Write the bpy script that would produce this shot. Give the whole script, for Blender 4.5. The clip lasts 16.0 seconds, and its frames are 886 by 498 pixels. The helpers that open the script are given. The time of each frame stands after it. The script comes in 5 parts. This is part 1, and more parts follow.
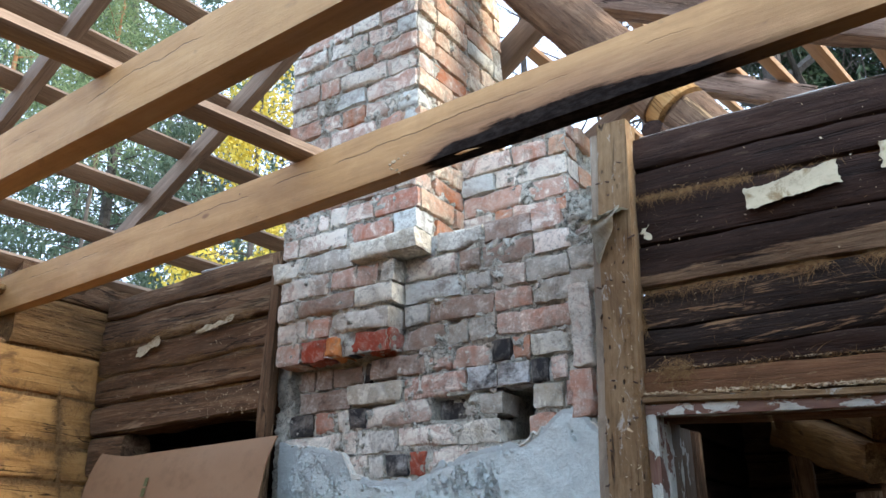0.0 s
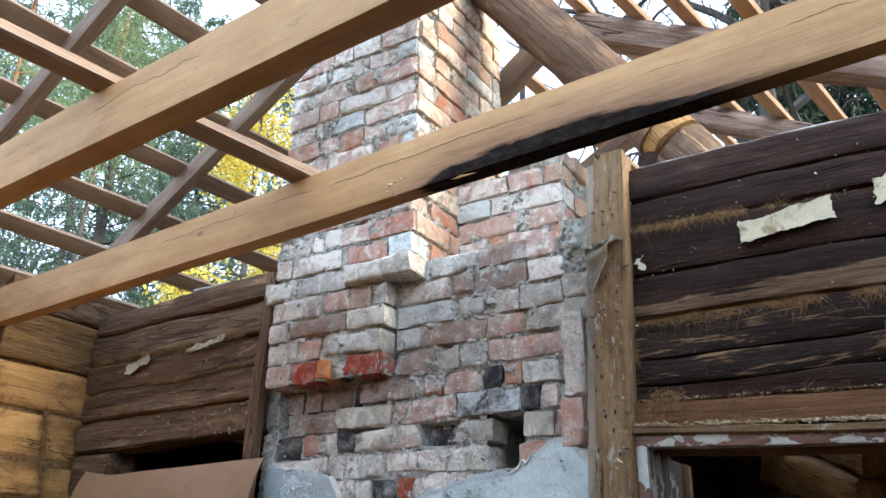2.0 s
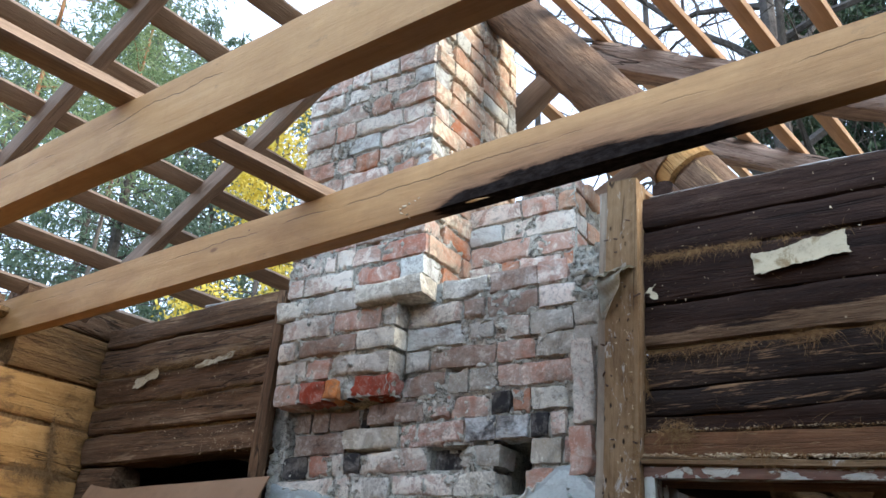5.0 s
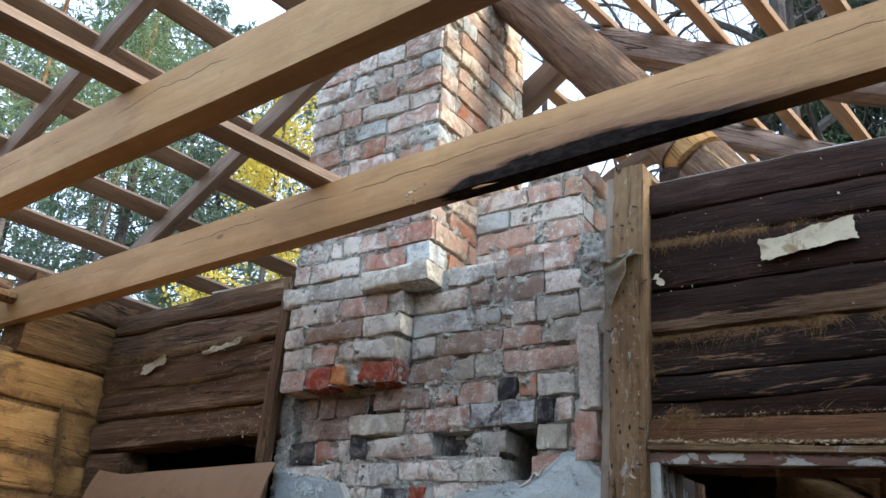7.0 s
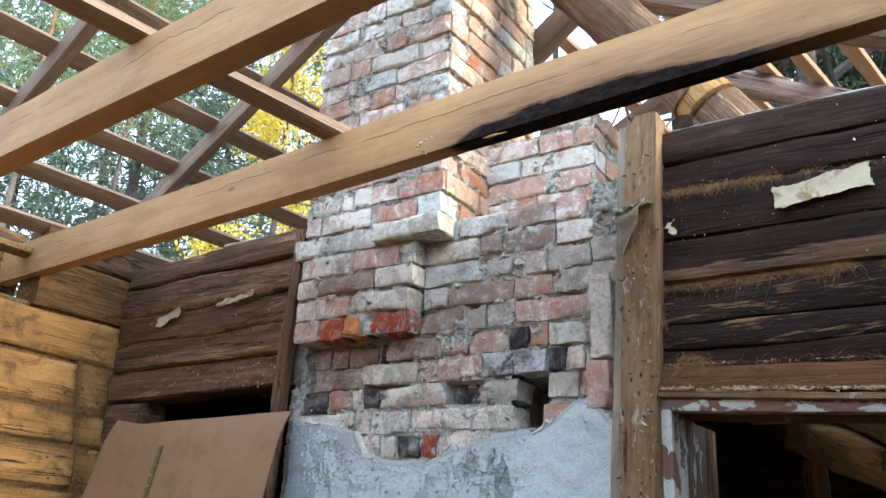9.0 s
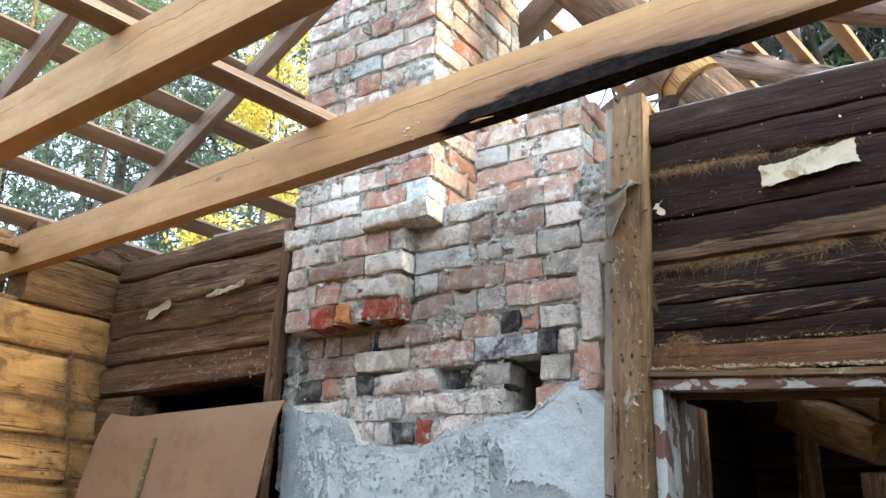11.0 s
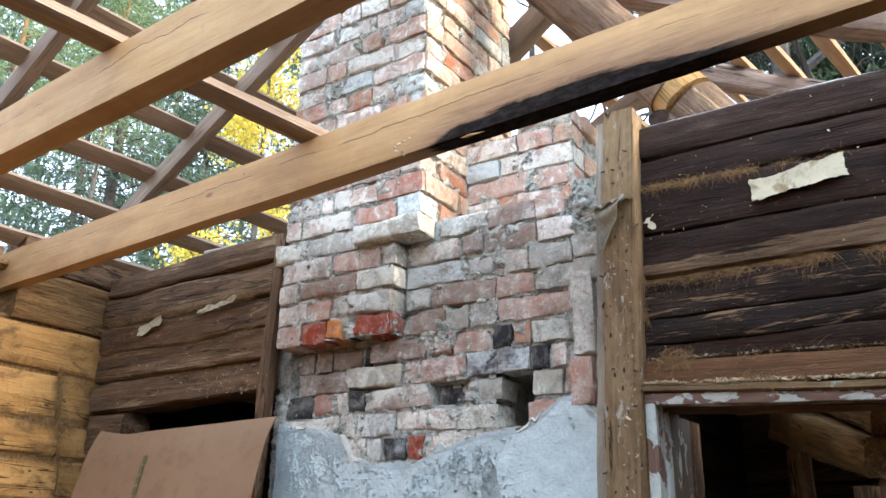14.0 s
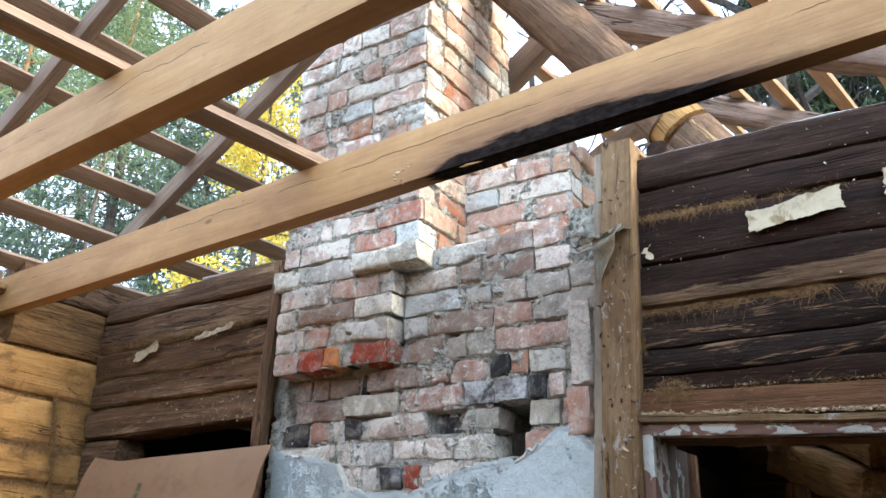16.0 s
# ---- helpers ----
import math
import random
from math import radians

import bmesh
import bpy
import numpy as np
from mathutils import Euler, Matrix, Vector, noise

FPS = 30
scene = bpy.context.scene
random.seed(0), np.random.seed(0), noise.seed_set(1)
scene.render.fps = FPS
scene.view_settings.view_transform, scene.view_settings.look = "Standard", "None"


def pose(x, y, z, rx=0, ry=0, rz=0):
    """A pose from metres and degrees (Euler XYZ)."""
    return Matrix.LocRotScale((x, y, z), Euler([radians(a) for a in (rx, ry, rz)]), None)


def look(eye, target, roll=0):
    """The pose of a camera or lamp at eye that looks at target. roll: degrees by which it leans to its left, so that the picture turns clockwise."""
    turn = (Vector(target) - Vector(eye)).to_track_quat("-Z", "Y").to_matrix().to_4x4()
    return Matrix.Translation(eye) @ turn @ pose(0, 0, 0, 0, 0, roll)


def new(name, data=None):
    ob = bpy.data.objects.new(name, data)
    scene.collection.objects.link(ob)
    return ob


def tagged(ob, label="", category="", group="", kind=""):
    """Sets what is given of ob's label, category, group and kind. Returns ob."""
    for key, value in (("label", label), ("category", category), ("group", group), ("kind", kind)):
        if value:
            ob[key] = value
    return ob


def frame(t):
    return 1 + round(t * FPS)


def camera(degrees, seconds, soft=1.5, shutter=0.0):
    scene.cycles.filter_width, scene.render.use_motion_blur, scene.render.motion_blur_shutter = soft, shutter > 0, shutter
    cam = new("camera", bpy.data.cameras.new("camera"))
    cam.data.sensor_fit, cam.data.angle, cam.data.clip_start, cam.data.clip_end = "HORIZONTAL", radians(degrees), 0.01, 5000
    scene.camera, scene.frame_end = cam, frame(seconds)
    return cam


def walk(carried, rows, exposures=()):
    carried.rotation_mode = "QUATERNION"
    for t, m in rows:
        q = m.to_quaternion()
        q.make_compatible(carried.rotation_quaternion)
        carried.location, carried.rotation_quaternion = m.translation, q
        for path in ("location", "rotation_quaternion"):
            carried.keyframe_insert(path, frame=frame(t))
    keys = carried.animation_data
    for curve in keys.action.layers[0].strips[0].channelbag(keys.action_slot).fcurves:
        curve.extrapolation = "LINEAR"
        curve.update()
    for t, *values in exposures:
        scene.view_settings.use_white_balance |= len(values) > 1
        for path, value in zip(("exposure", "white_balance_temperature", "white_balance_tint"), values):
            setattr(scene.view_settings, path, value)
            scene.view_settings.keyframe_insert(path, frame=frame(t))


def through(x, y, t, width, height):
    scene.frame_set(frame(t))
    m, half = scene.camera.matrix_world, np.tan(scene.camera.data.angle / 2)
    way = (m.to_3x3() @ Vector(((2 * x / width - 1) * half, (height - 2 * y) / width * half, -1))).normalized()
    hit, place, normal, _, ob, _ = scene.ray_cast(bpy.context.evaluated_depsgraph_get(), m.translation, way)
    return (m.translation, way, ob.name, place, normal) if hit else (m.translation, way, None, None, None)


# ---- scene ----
cam = camera(55.9, 16.0, soft=1.5)

PATH = [
    (0, (0.052, -0.058, 1.611), (-0.959, 1.517, 2.317), -0.5),
    (0.5, (0.053, -0.054, 1.602), (-0.962, 1.525, 2.293), -0.1),
    (1, (0.048, -0.049, 1.602), (-0.942, 1.537, 2.315), 0.6),
    (1.5, (0.051, -0.049, 1.603), (-0.919, 1.522, 2.373), 0.6),
    (2, (0.049, -0.053, 1.602), (-0.938, 1.509, 2.37), 1.0),
    (2.5, (0.052, -0.054, 1.602), (-0.946, 1.479, 2.41), 2.2),
    (3, (0.049, -0.052, 1.599), (-0.942, 1.483, 2.413), 2.4),
    (3.5, (0.053, -0.054, 1.599), (-0.942, 1.477, 2.415), 2.7),
    (4, (0.046, -0.053, 1.597), (-0.945, 1.482, 2.41), 2.9),
    (4.5, (0.048, -0.056, 1.598), (-0.947, 1.473, 2.418), 3.0),
    (7, (0.048, -0.052, 1.594), (-0.97, 1.477, 2.386), 3.2),
    (7.5, (0.045, -0.052, 1.589), (-0.984, 1.491, 2.337), 3.0),
    (8, (0.045, -0.049, 1.589), (-0.992, 1.504, 2.306), 3.1),
    (8.5, (0.042, -0.046, 1.588), (-0.989, 1.52, 2.283), 3.2),
    (9, (0.044, -0.051, 1.588), (-1.013, 1.502, 2.273), 3.0),
    (11.5, (0.045, -0.048, 1.587), (-0.992, 1.535, 2.235), 1.0),
    (12, (0.044, -0.048, 1.589), (-0.994, 1.536, 2.234), 0.6),
    (12.5, (0.046, -0.048, 1.59), (-1.0, 1.528, 2.241), 0.5),
    (13, (0.047, -0.051, 1.59), (-0.993, 1.519, 2.263), 0.6),
    (13.5, (0.05, -0.054, 1.59), (-0.999, 1.506, 2.271), 0.9),
    (14, (0.047, -0.047, 1.592), (-0.975, 1.53, 2.278), 1.0),
    (14.5, (0.046, -0.048, 1.591), (-0.97, 1.523, 2.299), 1.0),
    (15, (0.049, -0.048, 1.59), (-0.957, 1.518, 2.321), 1.3),
    (15.5, (0.052, -0.049, 1.59), (-0.955, 1.516, 2.322), 1.4),
    (16, (0.053, -0.049, 1.592), (-0.955, 1.507, 2.34), 1.5),
]
walk(cam, [(t, look(eye, aim, roll)) for t, eye, aim, roll in PATH], exposures=[(0, 1.25, 5800, 8.5), (0.5, 1.48, 5800, 8.5), (1.0, 1.52, 5850, 8.5), (1.5, 1.52, 5850, 8.5), (2.0, 1.42, 5850, 8.5), (2.5, 1.15, 5800, 8.5), (4.5, 1.13, 5800, 8.5), (7, 0.93, 5800, 8.5), (7.5, 1.12, 5850, 8.5), (8.5, 1.38, 5950, 8.5), (9, 1.48, 5950, 8.5), (11.5, 1.70, 6150, 8.5), (12.5, 1.72, 6200, 8.5), (13.5, 1.74, 6100, 8.5), (14.5, 1.62, 5950, 8.5), (16, 1.6, 5950, 8.5)])

# ---- world and sun ----
world = bpy.data.worlds.new("world")
scene.world = world
world.use_nodes = True
wn = world.node_tree.nodes
sky = wn.new("ShaderNodeTexSky")
sky.sky_type, sky.sun_disc = "NISHITA", False
sky.sun_elevation, sky.sun_rotation = radians(32), radians(79)
sky.air_density, sky.dust_density, sky.ozone_density = 1.0, 3.0, 1.0
# high thin cloud whitens the blue
haze = wn.new("ShaderNodeMix")
haze.data_type = "RGBA"
haze.inputs[0].default_value = 0.72
haze.inputs[7].default_value = (8.0, 9.4, 11.4, 1)
world.node_tree.links.new(sky.outputs[0], haze.inputs[6])
wn["Background"].inputs["Strength"].default_value = 0.15
world.node_tree.links.new(haze.outputs[2], wn["Background"].inputs[0])
sun = new("sun", bpy.data.lights.new("sun", "SUN"))
sun.data.energy, sun.data.angle, sun.data.color = 2.9, radians(22), (1.0, 0.83, 0.62)
sun.matrix_world = look((0.80, 0.16, 0.52), (0, 0, 0))


# ---- materials ----
class Nodes:
    """A short way to write node materials."""

    def __init__(self, name, rough=0.8, spec=0.3):
        self.mat = bpy.data.materials.new(name)
        self.mat.use_nodes = True
        self.tree = self.mat.node_tree
        self.bsdf = self.tree.nodes["Principled BSDF"]
        self.bsdf.inputs["Roughness"].default_value = rough
        self.bsdf.inputs["Specular IOR Level"].default_value = spec

    def add(self, kind, **settings):
        node = self.tree.nodes.new(kind)
        for key, value in settings.items():
            if key in node.inputs:
                node.inputs[key].default_value = value
        return node

    def link(self, a, b):
        self.tree.links.new(a, b)

    def coords(self, scale=(1, 1, 1), scatter=False, turn=(0, 0, 0)):
        c = self.add("ShaderNodeTexCoord")
        m = self.add("ShaderNodeMapping")
        m.inputs["Scale"].default_value = scale
        m.inputs["Rotation"].default_value = turn
        out = c.outputs["Object"]
        if scatter:
            info = self.add("ShaderNodeObjectInfo")
            mul = self.add("ShaderNodeMath")
            mul.operation = "MULTIPLY"
            mul.inputs[1].default_value = 37.0
            self.link(info.outputs["Random"], mul.inputs[0])
            plus = self.add("ShaderNodeVectorMath")
            plus.operation = "ADD"
            self.link(out, plus.inputs[0])
            self.link(mul.outputs[0], plus.inputs[1])
            out = plus.outputs[0]
        self.link(out, m.inputs["Vector"])
        return m.outputs[0]

    def noise(self, vec, scale, detail=4.0, rough=0.6, distort=0.0):
        n = self.add("ShaderNodeTexNoise", Scale=scale, Detail=detail, Roughness=rough, Distortion=distort)
        self.link(vec, n.inputs["Vector"])
        return n.outputs["Fac"]

    def ramp(self, fac, stops):
        r = self.add("ShaderNodeValToRGB")
        el = r.color_ramp.elements
        while len(el) < len(stops):
            el.new(0.5)
        for e, (p, c) in zip(el, stops):
            e.position = p
            e.color = (*c, 1) if len(c) == 3 else c
        self.link(fac, r.inputs[0])
        return r.outputs[0]

    def grey(self, fac, lo, hi, a=0.0, b=1.0):
        r = self.add("ShaderNodeMapRange")
        for key, value in zip(("From Min", "From Max", "To Min", "To Max"), (lo, hi, a, b)):
            r.inputs[key].default_value = value
        self.link(fac, r.inputs["Value"])
        return r.outputs[0]

    def math(self, op, a, b):
        m = self.add("ShaderNodeMath")
        m.operation = op
        for i, v in enumerate((a, b)):
            if isinstance(v, (int, float)):
                m.inputs[i].default_value = v
            else:
                self.link(v, m.inputs[i])
        return m.outputs[0]

    def mix(self, fac, a, b, blend="MIX"):
        m = self.add("ShaderNodeMix")
        m.data_type, m.blend_type = "RGBA", blend
        for i, v in ((0, fac), (6, a), (7, b)):
            if isinstance(v, (int, float)):
                m.inputs[i].default_value = v
            elif isinstance(v, tuple):
                m.inputs[i].default_value = (*v, 1)
            else:
                self.link(v, m.inputs[i])
        return m.outputs[2]

    def finish(self, colour, height=None, strength=0.4, depth=0.004):
        if isinstance(colour, tuple):
            self.bsdf.inputs["Base Color"].default_value = (*colour, 1)
        else:
            self.link(colour, self.bsdf.inputs["Base Color"])
        if height is not None:
            b = self.add("ShaderNodeBump", Strength=strength, Distance=depth)
            self.link(height, b.inputs["Height"])
            self.link(b.outputs[0], self.bsdf.inputs["Normal"])
        return self.mat


def axis_of(n, which):
    sep = n.add("ShaderNodeSeparateXYZ")
    n.link(n.coords(), sep.inputs[0])
    return sep.outputs[which]


def wood_mat(name, dark, mid, light, rough=0.75, crack=0.5, dirt=0.3):
    """Timber with its grain along the object's x axis."""
    n = Nodes(name, rough)
    g1 = n.noise(n.coords((0.8, 13, 13), scatter=True), 2.0, 8, 0.7, 0.7)
    g2 = n.noise(n.coords((7, 150, 150), scatter=True), 1.2, 4, 0.65, 0.2)
    g3 = n.noise(n.coords((1.3, 3, 3), scatter=True), 2.2, 6, 0.65, 0.4)
    both = n.math("ADD", n.math("MULTIPLY", g1, 0.6), n.math("MULTIPLY", g2, 0.4))
    col = n.ramp(both, [(0.32, dark), (0.50, mid), (0.66, light)])
    col = n.mix(n.grey(g3, 0.46, 0.70, 0, 0.6), col, tuple(c * 0.62 for c in mid))
    # splits along the grain that come and go
    s = n.noise(n.coords((0.4, 19, 19), scatter=True), 1.2, 3, 0.55, 0.5)
    line = n.grey(n.math("ABSOLUTE", n.math("SUBTRACT", s, 0.5), 0), 0.0, 0.009, 1, 0)
    split = n.math("MULTIPLY", line, n.grey(n.noise(n.coords((1.5, 2, 2), scatter=True), 1.7, 2), 0.42, 0.58))
    col = n.mix(n.math("MULTIPLY", split, crack), col, tuple(c * 0.18 for c in dark))
    # knots
    vor = n.add("ShaderNodeTexVoronoi", Scale=1.0)
    n.link(n.coords((2.1, 5, 5), scatter=True), vor.inputs["Vector"])
    knot = n.grey(vor.outputs["Distance"], 0.045, 0.085, 1, 0)
    col = n.mix(n.math("MULTIPLY", knot, 0.6), col, tuple(c * 0.4 for c in mid))
    # specks of dirt and dust
    sp = n.noise(n.coords((30, 45, 45), scatter=True), 2.0, 4, 0.7)
    col = n.mix(n.grey(sp, 0.62, 0.72, 0, dirt), col, tuple(c * 0.3 for c in dark))
    col = n.mix(n.grey(sp, 0.30, 0.22, 0, dirt * 0.8), col, tuple(0.5 * c + 0.12 for c in light))
    high = n.math("SUBTRACT", n.math("ADD", n.math("MULTIPLY", g2, 0.55), g1), n.math("MULTIPLY", split, 1.5 * crack))
    return n.finish(col, high, 0.6, 0.006)


def log_mat(name, dark, mid, light, worn=None, share=0.55, straw=0.3, rough=0.85, splits=0.9, contrast=1.0, foot=None):
    """Old hewn log: torn fibre, long splits, blotches, worn patches and flecks of straw; grain along the object's x axis."""
    n = Nodes(name, rough, 0.25)
    fibre = n.noise(n.coords((3.5, 85, 85), scatter=True), 1.0, 8, 0.78, 0.5)
    band = n.noise(n.coords((0.9, 17, 17), scatter=True), 1.0, 8, 0.72, 1.3)
    blotch = n.noise(n.coords((2.2, 6, 6), scatter=True), 1.4, 7, 0.7, 0.6)
    tone = n.math("ADD", n.math("MULTIPLY", fibre, 0.5), n.math("MULTIPLY", band, 0.5))
    col = n.ramp(tone, [(0.50 - 0.14 / contrast, dark), (0.50, mid), (0.50 + 0.13 / contrast, light)])
    col = n.mix(n.grey(blotch, 0.44, 0.64, 0, 0.7), col, tuple(0.45 * c for c in mid))
    if worn:
        w = n.noise(n.coords((0.9, 4.5, 8), scatter=True), 1.5, 9, 0.72, 0.8)
        ragged = n.math("ADD", w, n.math("MULTIPLY", n.math("SUBTRACT", fibre, 0.5), 0.22))
        col = n.mix(n.grey(ragged, share, share + 0.035, 0, 0.85), col, n.mix(n.grey(fibre, 0.4, 0.62), tuple(0.55 * c for c in worn), worn))
    if foot:
        # the lower edge rubbed bare, wider towards one end
        x, z = axis_of(n, 0), axis_of(n, 2)
        line = n.math("ADD", n.math("MULTIPLY", x, foot[1]), foot[0])
        line = n.math("ADD", line, n.math("MULTIPLY", n.math("SUBTRACT", n.noise(n.coords((2.2, 14, 14)), 1.5, 7, 0.7, 0.5), 0.5), 0.075))
        bare = n.math("SUBTRACT", n.math("ADD", line, n.math("MULTIPLY", n.math("SUBTRACT", fibre, 0.5), 0.03)), z)
        col = n.mix(n.grey(bare, -0.002, 0.006, 0, 0.92), col, n.mix(n.grey(fibre, 0.36, 0.64), (0.10, 0.060, 0.034), (0.37, 0.240, 0.135)))
    # long wide splits, and fine ones
    gate = n.noise(n.coords((0.9, 3, 3), scatter=True), 1.6, 3)
    s1 = n.noise(n.coords((0.35, 8, 8), scatter=True), 1.0, 5, 0.6, 0.8)
    wide = n.math("MULTIPLY", n.grey(n.math("ABSOLUTE", n.math("SUBTRACT", s1, 0.5), 0), 0.002, 0.013, 1, 0), n.grey(gate, 0.44, 0.52))
    s2 = n.noise(n.coords((1.2, 34, 34), scatter=True), 1.0, 4, 0.6, 0.6)
    thin = n.math("MULTIPLY", n.grey(n.math("ABSOLUTE", n.math("SUBTRACT", s2, 0.5), 0), 0.0, 0.018, 1, 0), n.grey(gate, 0.56, 0.46))
    split = n.math("MAXIMUM", wide, n.math("MULTIPLY", thin, 0.75))
    col = n.mix(n.math("MULTIPLY", split, splits), col, tuple(c * 0.15 for c in dark))
    fleck = n.noise(n.coords((16, 110, 110), scatter=True), 1.3, 3, 0.6, 0.8)
    col = n.mix(n.grey(fleck, 0.645, 0.68, 0, straw), col, (0.42, 0.32, 0.18))
    high = n.math("SUBTRACT", n.math("ADD", n.math("MULTIPLY", fibre, 0.6), n.math("MULTIPLY", band, 1.2)), n.math("MULTIPLY", split, 0.7 * splits))
    return n.finish(col, high, 1.0, 0.010)


def beam_mat(name, dark, mid, light, char=False):
    """Planed pine gone honey-brown: soft broad grain, small knots, smudges, saw marks; grain along x."""
    n = Nodes(name, 0.62, 0.35)
    broad = n.noise(n.coords((0.5, 9, 9), scatter=True), 1.5, 6, 0.6, 1.0)
    fine = n.noise(n.coords((4, 60, 60), scatter=True), 1.4, 6, 0.7, 0.3)
    cloud = n.noise(n.coords((2.4, 5, 5), scatter=True), 1.2, 7, 0.68, 0.6)
    tone = n.math("ADD", n.math("MULTIPLY", broad, 0.62), n.math("MULTIPLY", fine, 0.38))
    col = n.ramp(tone, [(0.26, dark), (0.50, mid), (0.74, light)])
    col = n.mix(n.grey(cloud, 0.48, 0.68, 0, 0.6), col, tuple(c * k for c, k in zip(mid, (0.68, 0.60, 0.54))))
    col = n.mix(n.grey(cloud, 0.46, 0.30, 0, 0.35), col, tuple(min(0.8, c * 1.25) for c in light))
    saw = n.noise(n.coords((60, 2, 6), scatter=True), 1.0, 2, 0.5)
    col = n.mix(n.grey(saw, 0.55, 0.75, 0, 0.14), col, dark)
    smudge = n.noise(n.coords((5, 14, 14), scatter=True), 1.6, 6, 0.74, 0.5)
    col = n.mix(n.grey(smudge, 0.60, 0.74, 0, 0.55), col, (0.13, 0.09, 0.06))
    # one long drying crack that wanders and comes and goes
    along_x, up_z = axis_of(n, 0), axis_of(n, 2)
    sway = n.noise(n.coords((1.0, 0.001, 0.001), scatter=True), 2.6, 6, 0.6)
    where = n.math("SUBTRACT", n.math("ADD", n.math("MULTIPLY", n.math("SUBTRACT", sway, 0.5), 0.09), 0.026), up_z)
    line = n.grey(n.math("ABSOLUTE", where, 0), 0.0006, 0.0022, 1, 0)
    split = n.math("MULTIPLY", line, n.grey(n.noise(n.coords((1.0, 0.001, 0.001), scatter=True), 1.3, 4, 0.7), 0.47, 0.52))
    col = n.mix(n.math("MULTIPLY", split, 0.85), col, tuple(c * 0.2 for c in dark))
    for size, tint in ((0.034, (0.20, 0.095, 0.04)), (0.022, (0.07, 0.04, 0.025))):
        vor = n.add("ShaderNodeTexVoronoi", Scale=1.0)
        n.link(n.coords((2.6, 5.5, 5.5) if size > 0.025 else (5.5, 9, 9), scatter=True), vor.inputs["Vector"])
        col = n.mix(n.grey(vor.outputs["Distance"], size, size * 2.0, 0.85, 0), col, tint)
    if char:
        x, z = along_x, up_z
        rough = n.noise(n.coords((2.2, 11, 11)), 1.8, 8, 0.74, 0.6)
        ragged = n.math("MULTIPLY", n.math("SUBTRACT", rough, 0.5), 0.060)
        upto = n.math("ADD", n.grey(x, 0.22, 0.42, -0.125, -0.044), n.math("ADD", n.grey(x, 0.45, 0.58, 0.0, 0.014), n.grey(x, 0.84, 1.16, 0.0, -0.040)))
        ragged = n.math("ADD", ragged, n.math("MULTIPLY", n.math("SUBTRACT", fine, 0.5), 0.045))
        over = n.math("ADD", n.math("SUBTRACT", upto, z), ragged)
        along = n.math("MULTIPLY", n.grey(x, 0.17, 0.32), n.grey(x, 1.15, 1.5, 1, 0))
        col = n.mix(n.math("MULTIPLY", n.grey(over, -0.10, 0.0, 0, 0.8), along), col, n.mix(n.grey(fine, 0.4, 0.6), (0.13, 0.062, 0.03), (0.30, 0.155, 0.075)))
        flakes = n.noise(n.coords((26, 60, 60)), 1.0, 6, 0.72)
        black = n.mix(n.grey(flakes, 0.42, 0.66), (0.006, 0.006, 0.007), (0.030, 0.027, 0.025))
        burnt = n.math("MULTIPLY", n.grey(over, -0.005, 0.008, 0, 0.97), along)
        col = n.mix(burnt, col, black)
        n.link(n.grey(burnt, 0, 1, 0.62, 0.95), n.bsdf.inputs["Roughness"])
        n.link(n.grey(burnt, 0, 1, 0.35, 0.04), n.bsdf.inputs["Specular IOR Level"])
    high = n.math("SUBTRACT", n.math("ADD", n.math("MULTIPLY", fine, 0.5), n.math("ADD", broad, n.math("MULTIPLY", saw, 0.15))), split)
    return n.finish(col, high, 0.5, 0.005)


